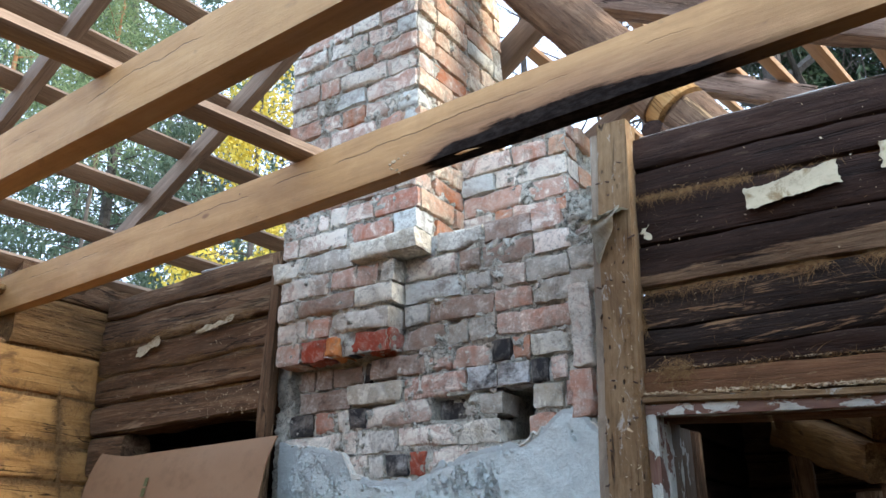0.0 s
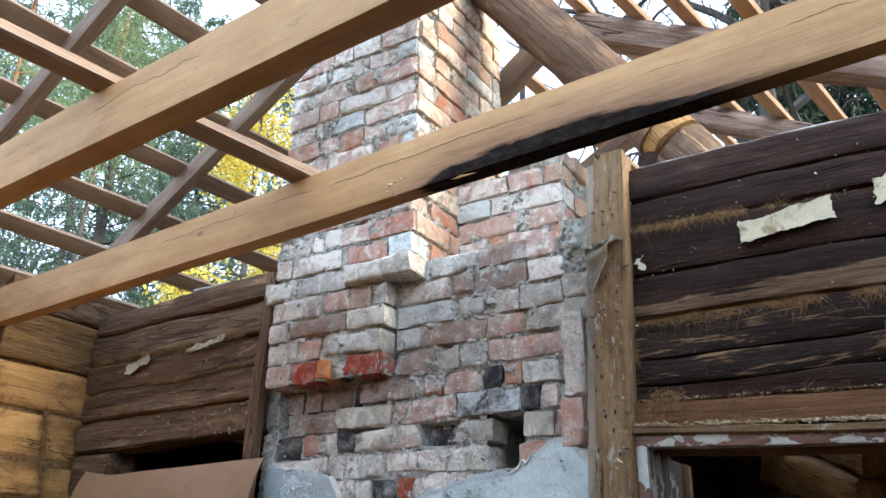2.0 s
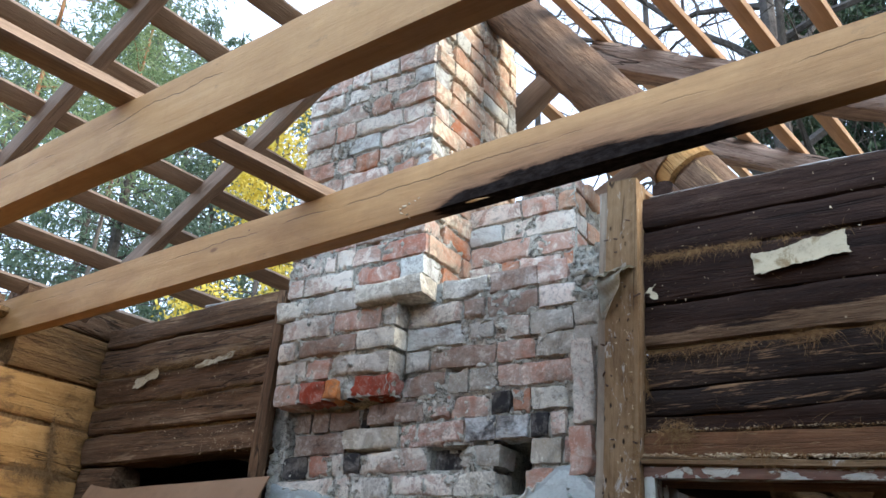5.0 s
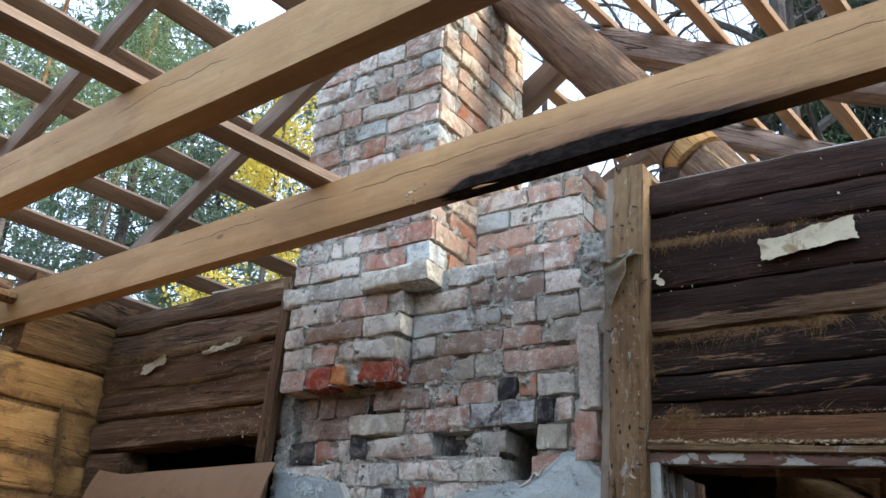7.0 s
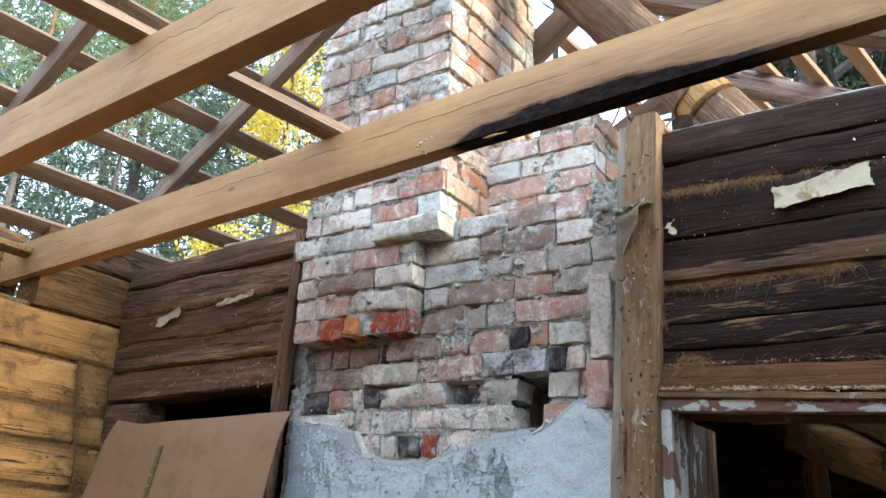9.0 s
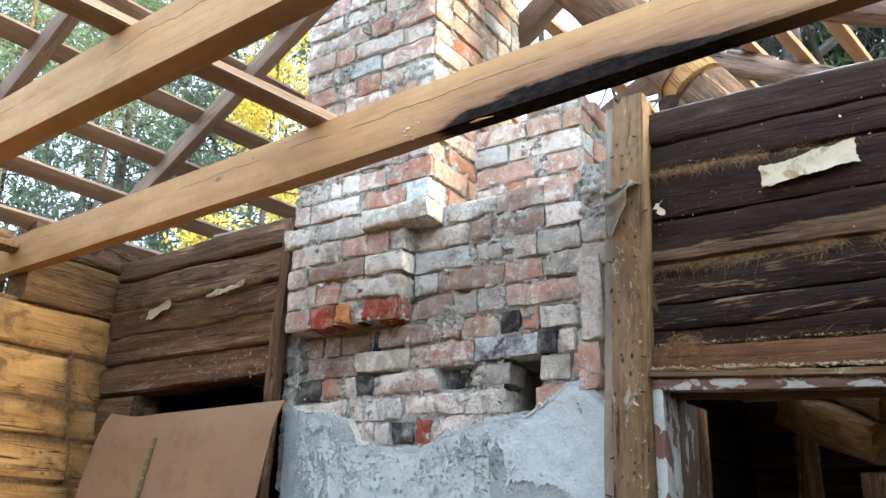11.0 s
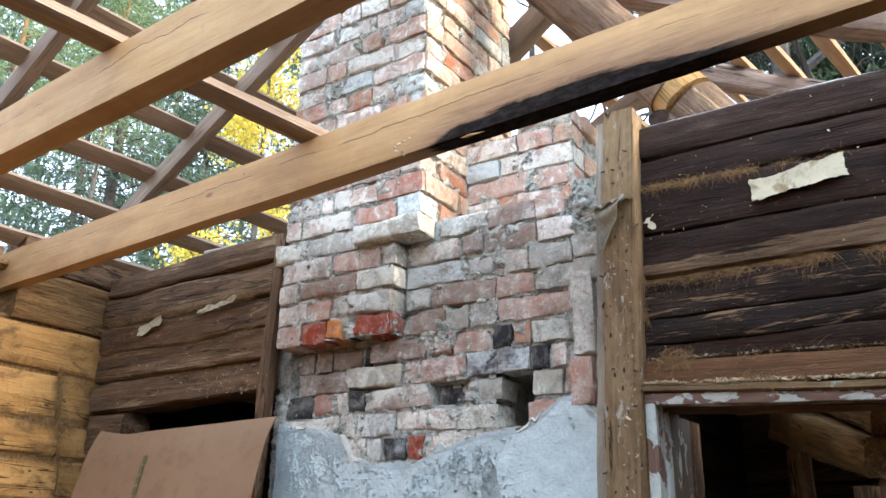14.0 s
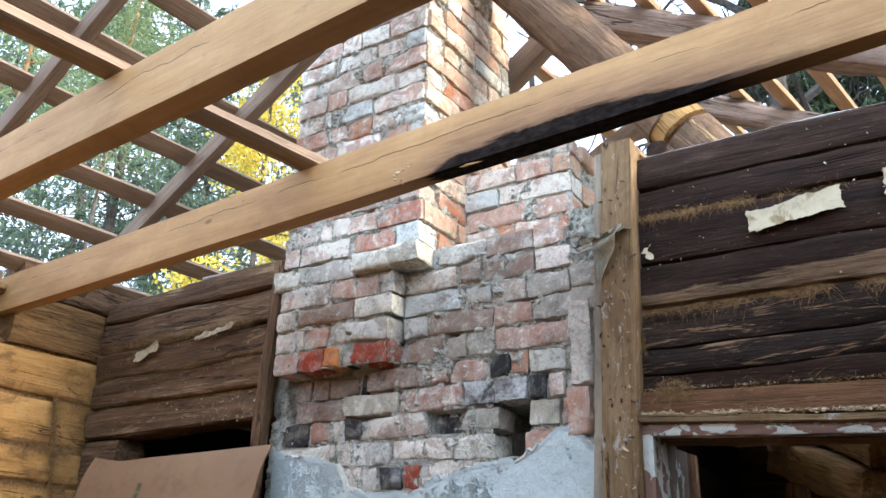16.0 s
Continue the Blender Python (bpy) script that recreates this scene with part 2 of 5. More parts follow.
def brick_mat(name, clay, clay2, wash, amount, soot=0.0, grime=1.0):
    """Old brick under thin limewash, rubbed off and stained; amount is the share that is washed."""
    n = Nodes(name, 0.9, 0.2)
    at = n.add("ShaderNodeNewGeometry").outputs["Position"]
    fine = n.noise(at, 55, 7, 0.78)
    mid = n.noise(at, 13, 7, 0.72, 0.8)
    big = n.noise(at, 5, 4, 0.6, 0.3)
    info = n.add("ShaderNodeObjectInfo")
    base = n.mix(n.grey(mid, 0.35, 0.65), clay, clay2)
    base = n.mix(n.grey(info.outputs["Random"], 0, 1, 0, 0.3), base, tuple(c * 0.6 for c in clay))
    pale = n.mix(n.grey(fine, 0.3, 0.7), wash, tuple(c * 0.82 for c in wash))
    cover = n.math("ADD", n.math("MULTIPLY", mid, 0.55), n.math("ADD", n.math("MULTIPLY", big, 0.25), n.math("MULTIPLY", fine, 0.20)))
    cover = n.math("ADD", cover, n.grey(info.outputs["Random"], 0, 1, -0.05, 0.05))
    edge = 0.5 + (0.5 - amount) * 0.28
    # a thin veil first, then full patches
    col = n.mix(n.grey(cover, edge - 0.09, edge + 0.03, 0.0, 0.62), base, pale)
    col = n.mix(n.grey(cover, edge + 0.020, edge + 0.028, 0.0, 0.88), col, tuple(min(1, c * 1.16) for c in wash))
    stain = n.noise(at, 9, 8, 0.76, 1.2)
    col = n.mix(n.grey(stain, 0.53, 0.64, 0, 0.55), col, (0.15, 0.14, 0.108))
    zed = n.add("ShaderNodeSeparateXYZ")
    n.link(at, zed.inputs[0])
    dirty = n.grey(zed.outputs[2], 2.72, 2.95, 0.52 * grime, 0.22 * grime)
    cloud = n.noise(at, 3.4, 9, 0.74, 0.9)
    col = n.mix(n.math("MULTIPLY", n.grey(cloud, 0.44, 0.60), dirty), col, n.mix(n.grey(fine, 0.35, 0.65), (0.125, 0.11, 0.088), (0.33, 0.305, 0.25)))
    rust = n.noise(at, 12, 6, 0.7, 1.0)
    col = n.mix(n.grey(rust, 0.51, 0.64, 0, 0.5), col, clay)
    speck = n.noise(at, 75, 6, 0.82)
    rough_zone = n.grey(n.math("ADD", n.noise(at, 3.2, 3, 0.6), n.grey(info.outputs["Random"], 0, 1, -0.12, 0.12)), 0.44, 0.62)
    col = n.mix(n.math("MULTIPLY", n.grey(speck, 0.53, 0.59, 0, 0.5), rough_zone), col, (0.13, 0.105, 0.085))
    col = n.mix(n.grey(speck, 0.44, 0.36, 0, 0.5), col, tuple(min(1, c * 1.12) for c in wash))
    if soot:
        sm = n.noise(at, 8, 7, 0.72, 0.5)
        col = n.mix(n.grey(sm, 0.62 - 0.3 * soot, 0.76 - 0.3 * soot, 0, 0.92), col, (0.020, 0.021, 0.024))
    high = n.math("ADD", n.math("MULTIPLY", fine, 1.0), n.math("ADD", n.math("MULTIPLY", speck, -0.80), n.math("MULTIPLY", cover, 0.8)))
    return n.finish(col, high, 0.9, 0.0065)


WASH = (0.74, 0.692, 0.590)
BRICK = {
    "w": brick_mat("limewashed_brick", (0.50, 0.31, 0.23), (0.55, 0.42, 0.33), WASH, 0.68),
    "b": brick_mat("blueish_limewashed_brick", (0.36, 0.30, 0.26), (0.44, 0.42, 0.38), (0.65, 0.68, 0.635), 0.80),
    "p": brick_mat("pink_brick", (0.54, 0.28, 0.19), (0.60, 0.37, 0.27), (0.80, 0.72, 0.62), 0.52),
    "r": brick_mat("red_brick", (0.48, 0.185, 0.115), (0.54, 0.30, 0.21), (0.74, 0.65, 0.56), 0.40),
    "o": brick_mat("orange_brick", (0.52, 0.19, 0.085), (0.55, 0.27, 0.15), (0.64, 0.56, 0.47), 0.30, grime=0.35),
    "y": brick_mat("cream_brick", (0.50, 0.44, 0.32), (0.57, 0.52, 0.41), (0.74, 0.715, 0.61), 0.60),
    "g": brick_mat("grey_brick", (0.43, 0.38, 0.30), (0.51, 0.475, 0.39), (0.70, 0.685, 0.61), 0.58, 0.06),
    "n": brick_mat("brown_brick", (0.32, 0.205, 0.148), (0.40, 0.285, 0.215), (0.58, 0.51, 0.44), 0.42, 0.06),
    "k": brick_mat("sooty_brick", (0.14, 0.12, 0.10), (0.20, 0.175, 0.15), (0.42, 0.41, 0.39), 0.35, 0.72),
    "s": brick_mat("smoked_limewashed_brick", (0.36, 0.30, 0.26), (0.42, 0.40, 0.37), (0.64, 0.67, 0.66), 0.75, 0.58),
    # warm cream tint: sunlight on the right-hand faces put into the brick colour
    "c": brick_mat("sunlit_limewashed_brick", (0.58, 0.32, 0.20), (0.62, 0.43, 0.30), (0.76, 0.65, 0.49), 0.50),
    "q": brick_mat("broken_orange_brick", (0.66, 0.21, 0.05), (0.68, 0.32, 0.12), (0.66, 0.52, 0.40), 0.14, grime=0.1),
    "f": brick_mat("broken_red_brick", (0.36, 0.058, 0.028), (0.43, 0.11, 0.055), (0.66, 0.56, 0.49), 0.20, grime=0.15),
}


def plain_mat(name, a, b, scale, rough=0.9, bump=0.5, depth=0.004, spread=(0.35, 0.65)):
    n = Nodes(name, rough, 0.2)
    at = n.coords()
    f = n.noise(at, scale, 6, 0.68, 0.4)
    h = n.noise(at, scale * 5, 5, 0.7)
    col = n.mix(n.grey(f, *spread), a, b)
    col = n.mix(n.grey(h, 0.5, 0.75, 0, 0.4), col, tuple(c * 0.5 for c in a))
    return n.finish(col, n.math("ADD", f, n.math("MULTIPLY", h, 0.5)), bump, depth)


def mortar_mat():
    n = Nodes("grey_mortar", 0.95, 0.2)
    at = n.coords()
    f = n.noise(at, 22, 7, 0.75, 0.5)
    h = n.noise(at, 110, 5, 0.8)
    col = n.mix(n.grey(f, 0.36, 0.62), (0.42, 0.415, 0.345), (0.72, 0.695, 0.60))
    col = n.mix(n.grey(h, 0.56, 0.66, 0, 0.7), col, (0.085, 0.08, 0.062))
    crack = n.grey(n.math("ABSOLUTE", n.math("SUBTRACT", n.noise(at, 16, 6, 0.65, 1.2), 0.5), 0), 0.004, 0.016, 1, 0)
    col = n.mix(n.math("MULTIPLY", crack, 0.75), col, (0.05, 0.046, 0.038))
    high = n.math("SUBTRACT", n.math("ADD", f, n.math("MULTIPLY", h, -0.5)), n.math("MULTIPLY", crack, 0.6))
    return n.finish(col, high, 1.0, 0.016)


def plaster_mat():
    n = Nodes("limewash_plaster", 0.85, 0.2)
    at = n.coords()
    big = n.noise(at, 3.5, 5, 0.6, 0.4)
    grit = n.noise(at, 60, 6, 0.75)
    fine = n.noise(at, 170, 4, 0.7)
    col = n.mix(n.grey(big, 0.35, 0.65), (0.45, 0.49, 0.475), (0.54, 0.585, 0.565))
    col = n.mix(n.grey(grit, 0.55, 0.68, 0, 0.35), col, (0.44, 0.47, 0.48))
    stain = n.noise(n.coords((5, 5, 2.5)), 2.0, 5, 0.65)
    col = n.mix(n.grey(stain, 0.60, 0.70, 0, 0.45), col, (0.58, 0.55, 0.42))
    grime = n.noise(n.coords((9, 9, 5)), 1.6, 8, 0.78, 0.3)
    col = n.mix(n.grey(grime, 0.61, 0.67, 0, 0.4), col, (0.30, 0.31, 0.30))
    col = n.mix(n.grey(fine, 0.64, 0.72, 0, 0.45), col, (0.22, 0.23, 0.23))
    return n.finish(col, n.math("ADD", n.math("MULTIPLY", grit, 0.7), n.math("MULTIPLY", fine, 0.4)), 1.0, 0.012)


def paint_mat(name, share, low=(0.16, 0.075, 0.05), top=(0.26, 0.15, 0.10)):
    """White oil paint peeling from red-brown wood."""
    n = Nodes(name, 0.55, 0.4)
    at = n.coords((4.5, 8, 8), scatter=True)
    peel = n.noise(at, 2.0, 6, 0.62, 0.3)
    grain = n.noise(n.coords((5, 70, 70)), 1.5, 4, 0.6)
    wood = n.mix(n.grey(grain, 0.3, 0.7), low, top)
    dirt = n.noise(n.coords((20, 60, 60)), 2, 5, 0.7)
    white = n.mix(n.grey(dirt, 0.5, 0.7, 0, 0.6), (0.62, 0.62, 0.54), (0.27, 0.24, 0.19))
    col = n.mix(n.grey(peel, share, share + 0.012), white, wood)
    return n.finish(col, n.math("SUBTRACT", n.math("MULTIPLY", grain, 0.2), n.grey(peel, share - 0.01, share + 0.02)), 0.7, 0.004)


def pine_bark_mat():
    """Pine bark: grey-brown plates low down, orange flakes higher up."""
    n = Nodes("pine_bark", 0.9, 0.2)
    at = n.coords()
    f = n.noise(at, 7, 6, 0.68, 0.4)
    low = n.mix(n.grey(f, 0.35, 0.65), (0.10, 0.085, 0.07), (0.19, 0.165, 0.14))
    high = n.mix(n.grey(f, 0.35, 0.65), (0.24, 0.115, 0.055), (0.38, 0.21, 0.11))
    col = n.mix(n.grey(n.math("ADD", axis_of(n, 2), n.math("MULTIPLY", f, 1.5)), 7.2, 8.4), low, high)
    return n.finish(col, f, 0.8, 0.03)


def honey_mat():
    """Axe-smoothed pine logs gone honey-coloured: soft grain, brown blotches, tool marks, one or two drying cracks; grain along x."""
    n = Nodes("honey_log_wood", 0.8, 0.25)
    fibre = n.noise(n.coords((2.5, 45, 45), scatter=True), 1.0, 7, 0.72, 0.5)
    broad = n.noise(n.coords((1.6, 7, 7), scatter=True), 1.3, 7, 0.66, 0.8)
    blotch = n.noise(n.coords((4.5, 8, 8), scatter=True), 1.4, 8, 0.74, 0.6)
    col = n.ramp(n.math("ADD", n.math("MULTIPLY", fibre, 0.3), n.math("MULTIPLY", broad, 0.7)), [(0.34, (0.25, 0.127, 0.037)), (0.50, (0.43, 0.236, 0.075)), (0.66, (0.54, 0.325, 0.122))])
    col = n.mix(n.grey(blotch, 0.50, 0.62, 0, 0.8), col, (0.14, 0.075, 0.031))
    mark = n.noise(n.coords((45, 6, 12), scatter=True), 1.0, 3, 0.6)
    col = n.mix(n.grey(mark, 0.60, 0.70, 0, 0.35), col, (0.22, 0.115, 0.040))
    speck = n.add("ShaderNodeTexVoronoi", Scale=1.0)
    n.link(n.coords((11, 22, 22), scatter=True), speck.inputs["Vector"])
    dots = n.math("MULTIPLY", n.grey(speck.outputs["Distance"], 0.07, 0.12, 1, 0), n.grey(broad, 0.46, 0.54))
    col = n.mix(n.math("MULTIPLY", dots, 0.85), col, (0.05, 0.030, 0.016))
    s = n.noise(n.coords((0.22, 7, 7), scatter=True), 1.0, 4, 0.55, 0.6)
    split = n.math("MULTIPLY", n.grey(n.math("ABSOLUTE", n.math("SUBTRACT", s, 0.5), 0), 0.002, 0.008, 1, 0), n.grey(broad, 0.44, 0.52))
    col = n.mix(n.math("MULTIPLY", split, 0.9), col, (0.025, 0.014, 0.008))
    high = n.math("SUBTRACT", n.math("ADD", n.math("ADD", fibre, broad), n.math("MULTIPLY", mark, 0.5)), n.math("ADD", split, n.math("MULTIPLY", dots, 0.6)))
    return n.finish(col, high, 0.9, 0.007)


def post_mat():
    """Old post wood, dirty brown, with smears of lime and small dark holes; grain along x."""
    n = Nodes("dirty_post_wood", 0.85, 0.2)
    fibre = n.noise(n.coords((3, 60, 60), scatter=True), 1.0, 7, 0.75, 0.4)
    blotch = n.noise(n.coords((4, 9, 9), scatter=True), 1.3, 9, 0.76, 0.6)
    col = n.ramp(n.math("ADD", n.math("MULTIPLY", fibre, 0.45), n.math("MULTIPLY", blotch, 0.55)), [(0.34, (0.095, 0.056, 0.028)), (0.48, (0.22, 0.140, 0.070)), (0.64, (0.345, 0.235, 0.125))])
    lime = n.noise(n.coords((7, 22, 22), scatter=True), 1.5, 9, 0.78, 0.8)
    col = n.mix(n.grey(lime, 0.585, 0.615, 0, 0.75), col, (0.50, 0.47, 0.41))
    hole = n.add("ShaderNodeTexVoronoi", Scale=1.0)
    n.link(n.coords((16, 34, 34), scatter=True), hole.inputs["Vector"])
    dots = n.math("MULTIPLY", n.grey(hole.outputs["Distance"], 0.10, 0.16, 1, 0), n.grey(blotch, 0.48, 0.52))
    col = n.mix(n.math("MULTIPLY", dots, 0.9), col, (0.018, 0.014, 0.012))
    s = n.noise(n.coords((0.3, 9, 9), scatter=True), 1.0, 4, 0.6, 0.7)
    split = n.grey(n.math("ABSOLUTE", n.math("SUBTRACT", s, 0.5), 0), 0.002, 0.009, 1, 0)
    col = n.mix(n.math("MULTIPLY", split, 0.8), col, (0.03, 0.02, 0.014))
    high = n.math("SUBTRACT", n.math("ADD", fibre, n.math("MULTIPLY", blotch, 1.2)), n.math("ADD", n.math("MULTIPLY", split, 0.8), dots))
    return n.finish(col, high, 1.0, 0.007)


PINE = ((0.345, 0.190, 0.074), (0.475, 0.278, 0.112), (0.575, 0.360, 0.160))
M_BEAM = beam_mat("planed_pine", *PINE)
M_BEAM_CHAR = beam_mat("charred_pine", *PINE, char=True)
M_LATH = wood_mat("sawn_lath_wood", (0.165, 0.112, 0.076), (0.265, 0.188, 0.128), (0.37, 0.275, 0.190), 0.75, 0.3)
M_LATH_NEW = wood_mat("orange_sawn_wood", (0.36, 0.215, 0.115), (0.47, 0.295, 0.165), (0.57, 0.38, 0.23), 0.7, 0.3)
M_RAFTER = wood_mat("weathered_rafter_wood", (0.15, 0.103, 0.072), (0.24, 0.170, 0.118), (0.34, 0.250, 0.175), 0.8, 0.6)
# the bright worn patches also stand in for sun on the log
M_ROUND = log_mat("round_log_wood", (0.13, 0.078, 0.048), (0.22, 0.138, 0.086), (0.34, 0.225, 0.14), (0.62, 0.42, 0.22), 0.60, 0.1, splits=0.6)
M_OLD_RAFTER = log_mat("grey_brown_rafter_wood", (0.20, 0.135, 0.098), (0.33, 0.228, 0.168), (0.46, 0.33, 0.245), (0.52, 0.38, 0.27), 0.58, 0.1)
# cut wood with the sun on it painted in as orange
M_CUT = log_mat("sunlit_cut_log_wood", (0.36, 0.19, 0.065), (0.52, 0.30, 0.11), (0.66, 0.42, 0.18), straw=0.1, splits=0.6)
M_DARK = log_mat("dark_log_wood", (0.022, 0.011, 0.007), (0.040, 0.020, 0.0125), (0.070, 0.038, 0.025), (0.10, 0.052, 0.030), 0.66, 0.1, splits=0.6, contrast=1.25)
M_DARK_WORN = log_mat("worn_dark_log_wood", (0.014, 0.009, 0.007), (0.032, 0.019, 0.013), (0.075, 0.046, 0.029), (0.36, 0.215, 0.11), 0.545, 0.15, splits=0.7)
M_DARK_BARE = log_mat("dark_log_wood_rubbed_bare", (0.018, 0.010, 0.0075), (0.036, 0.019, 0.0125), (0.070, 0.038, 0.025), foot=(0.0085, 0.05), straw=0.1, splits=0.6, contrast=1.2)
M_BROWN = log_mat("brown_log_wood", (0.078, 0.043, 0.022), (0.170, 0.098, 0.052), (0.285, 0.178, 0.100), (0.40, 0.27, 0.155), 0.555, 0.3, splits=0.8)
M_HONEY = honey_mat()
M_AGED = log_mat("aged_honey_log_wood", (0.115, 0.060, 0.022), (0.23, 0.127, 0.047), (0.36, 0.212, 0.083), (0.43, 0.26, 0.105), 0.55, 0.25, splits=0.7)
M_POST = post_mat()
M_POST_EDGE = log_mat("whitened_post_edge", (0.26, 0.20, 0.142), (0.36, 0.295, 0.22), (0.45, 0.385, 0.295), (0.58, 0.55, 0.49), 0.55, splits=0.4, contrast=0.6)
M_LINTEL = log_mat("red_brown_board_wood", (0.125, 0.058, 0.025), (0.205, 0.100, 0.046), (0.275, 0.150, 0.074), (0.27, 0.17, 0.10), 0.62, splits=0.35, contrast=0.9)
M_FLOOR = wood_mat("dark_floor_wood", (0.045, 0.036, 0.027), (0.085, 0.069, 0.053), (0.13, 0.108, 0.086), 0.9, 0.6)
M_MORTAR = mortar_mat()
M_PLASTER = plaster_mat()
M_SKIN = plain_mat("white_limewash", (0.525, 0.585, 0.565), (0.63, 0.695, 0.67), 22, 0.85, 0.9, 0.008)
M_PAINT = paint_mat("peeling_white_paint", 0.535)
M_PAINT_OLD = paint_mat("old_flaked_paint", 0.47)
M_LINING = paint_mat("bare_lining_wood", 0.40, (0.12, 0.085, 0.05), (0.22, 0.16, 0.10))
M_FLAP = plain_mat("grey_backed_paper", (0.33, 0.305, 0.235), (0.52, 0.49, 0.40), 30, 0.85, 0.3)
M_PAPER = plain_mat("old_wallpaper", (0.27, 0.20, 0.105), (0.55, 0.48, 0.325), 11, 0.8, 0.4, 0.004, (0.36, 0.46))
M_TOW = plain_mat("tow_fibre", (0.13, 0.066, 0.024), (0.37, 0.235, 0.105), 60, 0.9, 0.4)
M_SHEET = plain_mat("brown_hardboard", (0.235, 0.140, 0.078), (0.270, 0.165, 0.094), 2.5, 0.6, 0.12, 0.002)
M_GREEN = plain_mat("green_print", (0.09, 0.10, 0.04), (0.13, 0.13, 0.06), 30, 0.7, 0.1)
M_IRON = plain_mat("rusty_iron", (0.05, 0.035, 0.03), (0.10, 0.06, 0.04), 60, 0.7, 0.4)
M_SOIL = plain_mat("forest_soil", (0.05, 0.055, 0.025), (0.10, 0.085, 0.05), 0.8, 0.95, 0.6, 0.05)
M_BARK = plain_mat("grey_bark", (0.07, 0.06, 0.055), (0.14, 0.125, 0.11), 9, 0.95, 0.9, 0.03)
M_PINE = pine_bark_mat()


def leaf_mat(name, a, b, through=0.35):
    n = Nodes(name, 0.6, 0.25)
    geo = n.add("ShaderNodeNewGeometry")
    col = n.mix(geo.outputs["Random Per Island"], a, b)
    n.finish(col)
    trans = n.add("ShaderNodeBsdfTranslucent")
    n.link(col, trans.inputs[0])
    blend = n.add("ShaderNodeMixShader")
    blend.inputs[0].default_value = through
    n.link(n.bsdf.outputs[0], blend.inputs[1])
    n.link(trans.outputs[0], blend.inputs[2])
    n.link(blend.outputs[0], n.tree.nodes["Material Output"].inputs[0])
    return n.mat


M_NEEDLE = leaf_mat("spruce_needles", (0.11, 0.165, 0.115), (0.20, 0.26, 0.18), 0.5)
M_NEEDLE_DARK = leaf_mat("dark_spruce_needles", (0.035, 0.065, 0.038), (0.085, 0.125, 0.07))
M_PINE_NEEDLE = leaf_mat("pine_needles", (0.15, 0.22, 0.10), (0.26, 0.32, 0.16), 0.5)
M_YELLOW = leaf_mat("autumn_birch_leaves", (0.60, 0.46, 0.05), (0.80, 0.68, 0.16), 0.5)


# ---- building helpers ----
def part(name, bm, mat, parent=None, label="", m=None, smooth=True):
    me = bpy.data.meshes.new(name)
    bm.to_mesh(me)
    bm.free()
    if smooth:
        me.polygons.foreach_set("use_smooth", [True] * len(me.polygons))
        me.set_sharp_from_angle(angle=radians(38))
    return place(name, me, mat, parent, label, m)


def place(name, me, mat, parent=None, label="", m=None):
    if mat is not None and not me.materials:
        me.materials.append(mat)
    ob = new(name, me)
    if m is not None:
        ob.matrix_world = m
    if parent is not None:
        ob.parent = parent
    if label:
        tagged(ob, label)
    return ob


def thing(name, label, category, group="", kind=""):
    return tagged(new(name), label, category, group, kind)


def frame_of(a, b, up=(0, 0, 1)):
    """The pose with x from a to b and z as near to up as may be, at their middle."""
    a, b, up = Vector(a), Vector(b), Vector(up)
    x = (b - a).normalized()
    y = up.cross(x).normalized()
    z = x.cross(y)
    m = Matrix((x, y, z)).transposed().to_4x4()
    m.translation = (a + b) / 2
    return m


def hewn(length, deep, high, seed, power=6.0, rough=0.004, bow=0.0, ring=20, step=0.07, taper=0.0):
    """A bmesh of a timber along x: rounded rectangle section, uneven faces and ends."""
    bm = bmesh.new()
    n = max(2, int(length / step))
    off = Vector((seed * 3.7, seed * 1.3, seed * 2.1))
    rings = []
    for i in range(n + 1):
        x = (i / n - 0.5) * length
        k = 1 - taper * i / n
        row = []
        for j in range(ring):
            a = 2 * math.pi * (j + 0.5) / ring
            c, s = math.cos(a), math.sin(a)
            r = (abs(c) ** power + abs(s) ** power) ** (-1 / power)
            y, z = c * r * deep / 2 * k, s * r * high / 2 * k
            p = Vector((x, y, z))
            d = noise.noise(Vector((x * 2.5, y * 9, z * 9)) + off) * rough + noise.noise(Vector((x * 9, y * 26, z * 26)) + off) * rough * 0.5
            sag = bow * math.sin(math.pi * i / n) + rough * 1.2 * noise.noise(Vector((x * 1.3, 0, 5)) + off)
            row.append(bm.verts.new((x + (noise.noise(p * 20 + off) * 0.004 if i in (0, n) else 0), y + c * d * 1.4, z + s * d * 1.4 + sag)))
        rings.append(row)
    for r0, r1 in zip(rings, rings[1:]):
        for j in range(ring):
            bm.faces.new((r0[j], r0[(j + 1) % ring], r1[(j + 1) % ring], r1[j]))
    bm.faces.new(rings[0][::-1])
    bm.faces.new(rings[-1])
    bmesh.ops.recalc_face_normals(bm, faces=bm.faces)
    return bm


def timber(name, a, b, deep, high, mat, parent, seed, up=(0, 0, 1), label="", **shape):
    length = (Vector(b) - Vector(a)).length
    return part(name, hewn(length, deep, high, seed, **shape), mat, parent, label, frame_of(a, b, up))


def boxes(*spans):
    """One bmesh of several axis-aligned blocks, each (x0, x1, y0, y1, z0, z1)."""
    bm = bmesh.new()
    for x0, x1, y0, y1, z0, z1 in spans:
        made = bmesh.ops.create_cube(bm, size=1)["verts"]
        for v in made:
            v.co = Vector(((x0 + x1) / 2 + v.co.x * (x1 - x0), (y0 + y1) / 2 + v.co.y * (y1 - y0), (z0 + z1) / 2 + v.co.z * (z1 - z0)))
    return bm


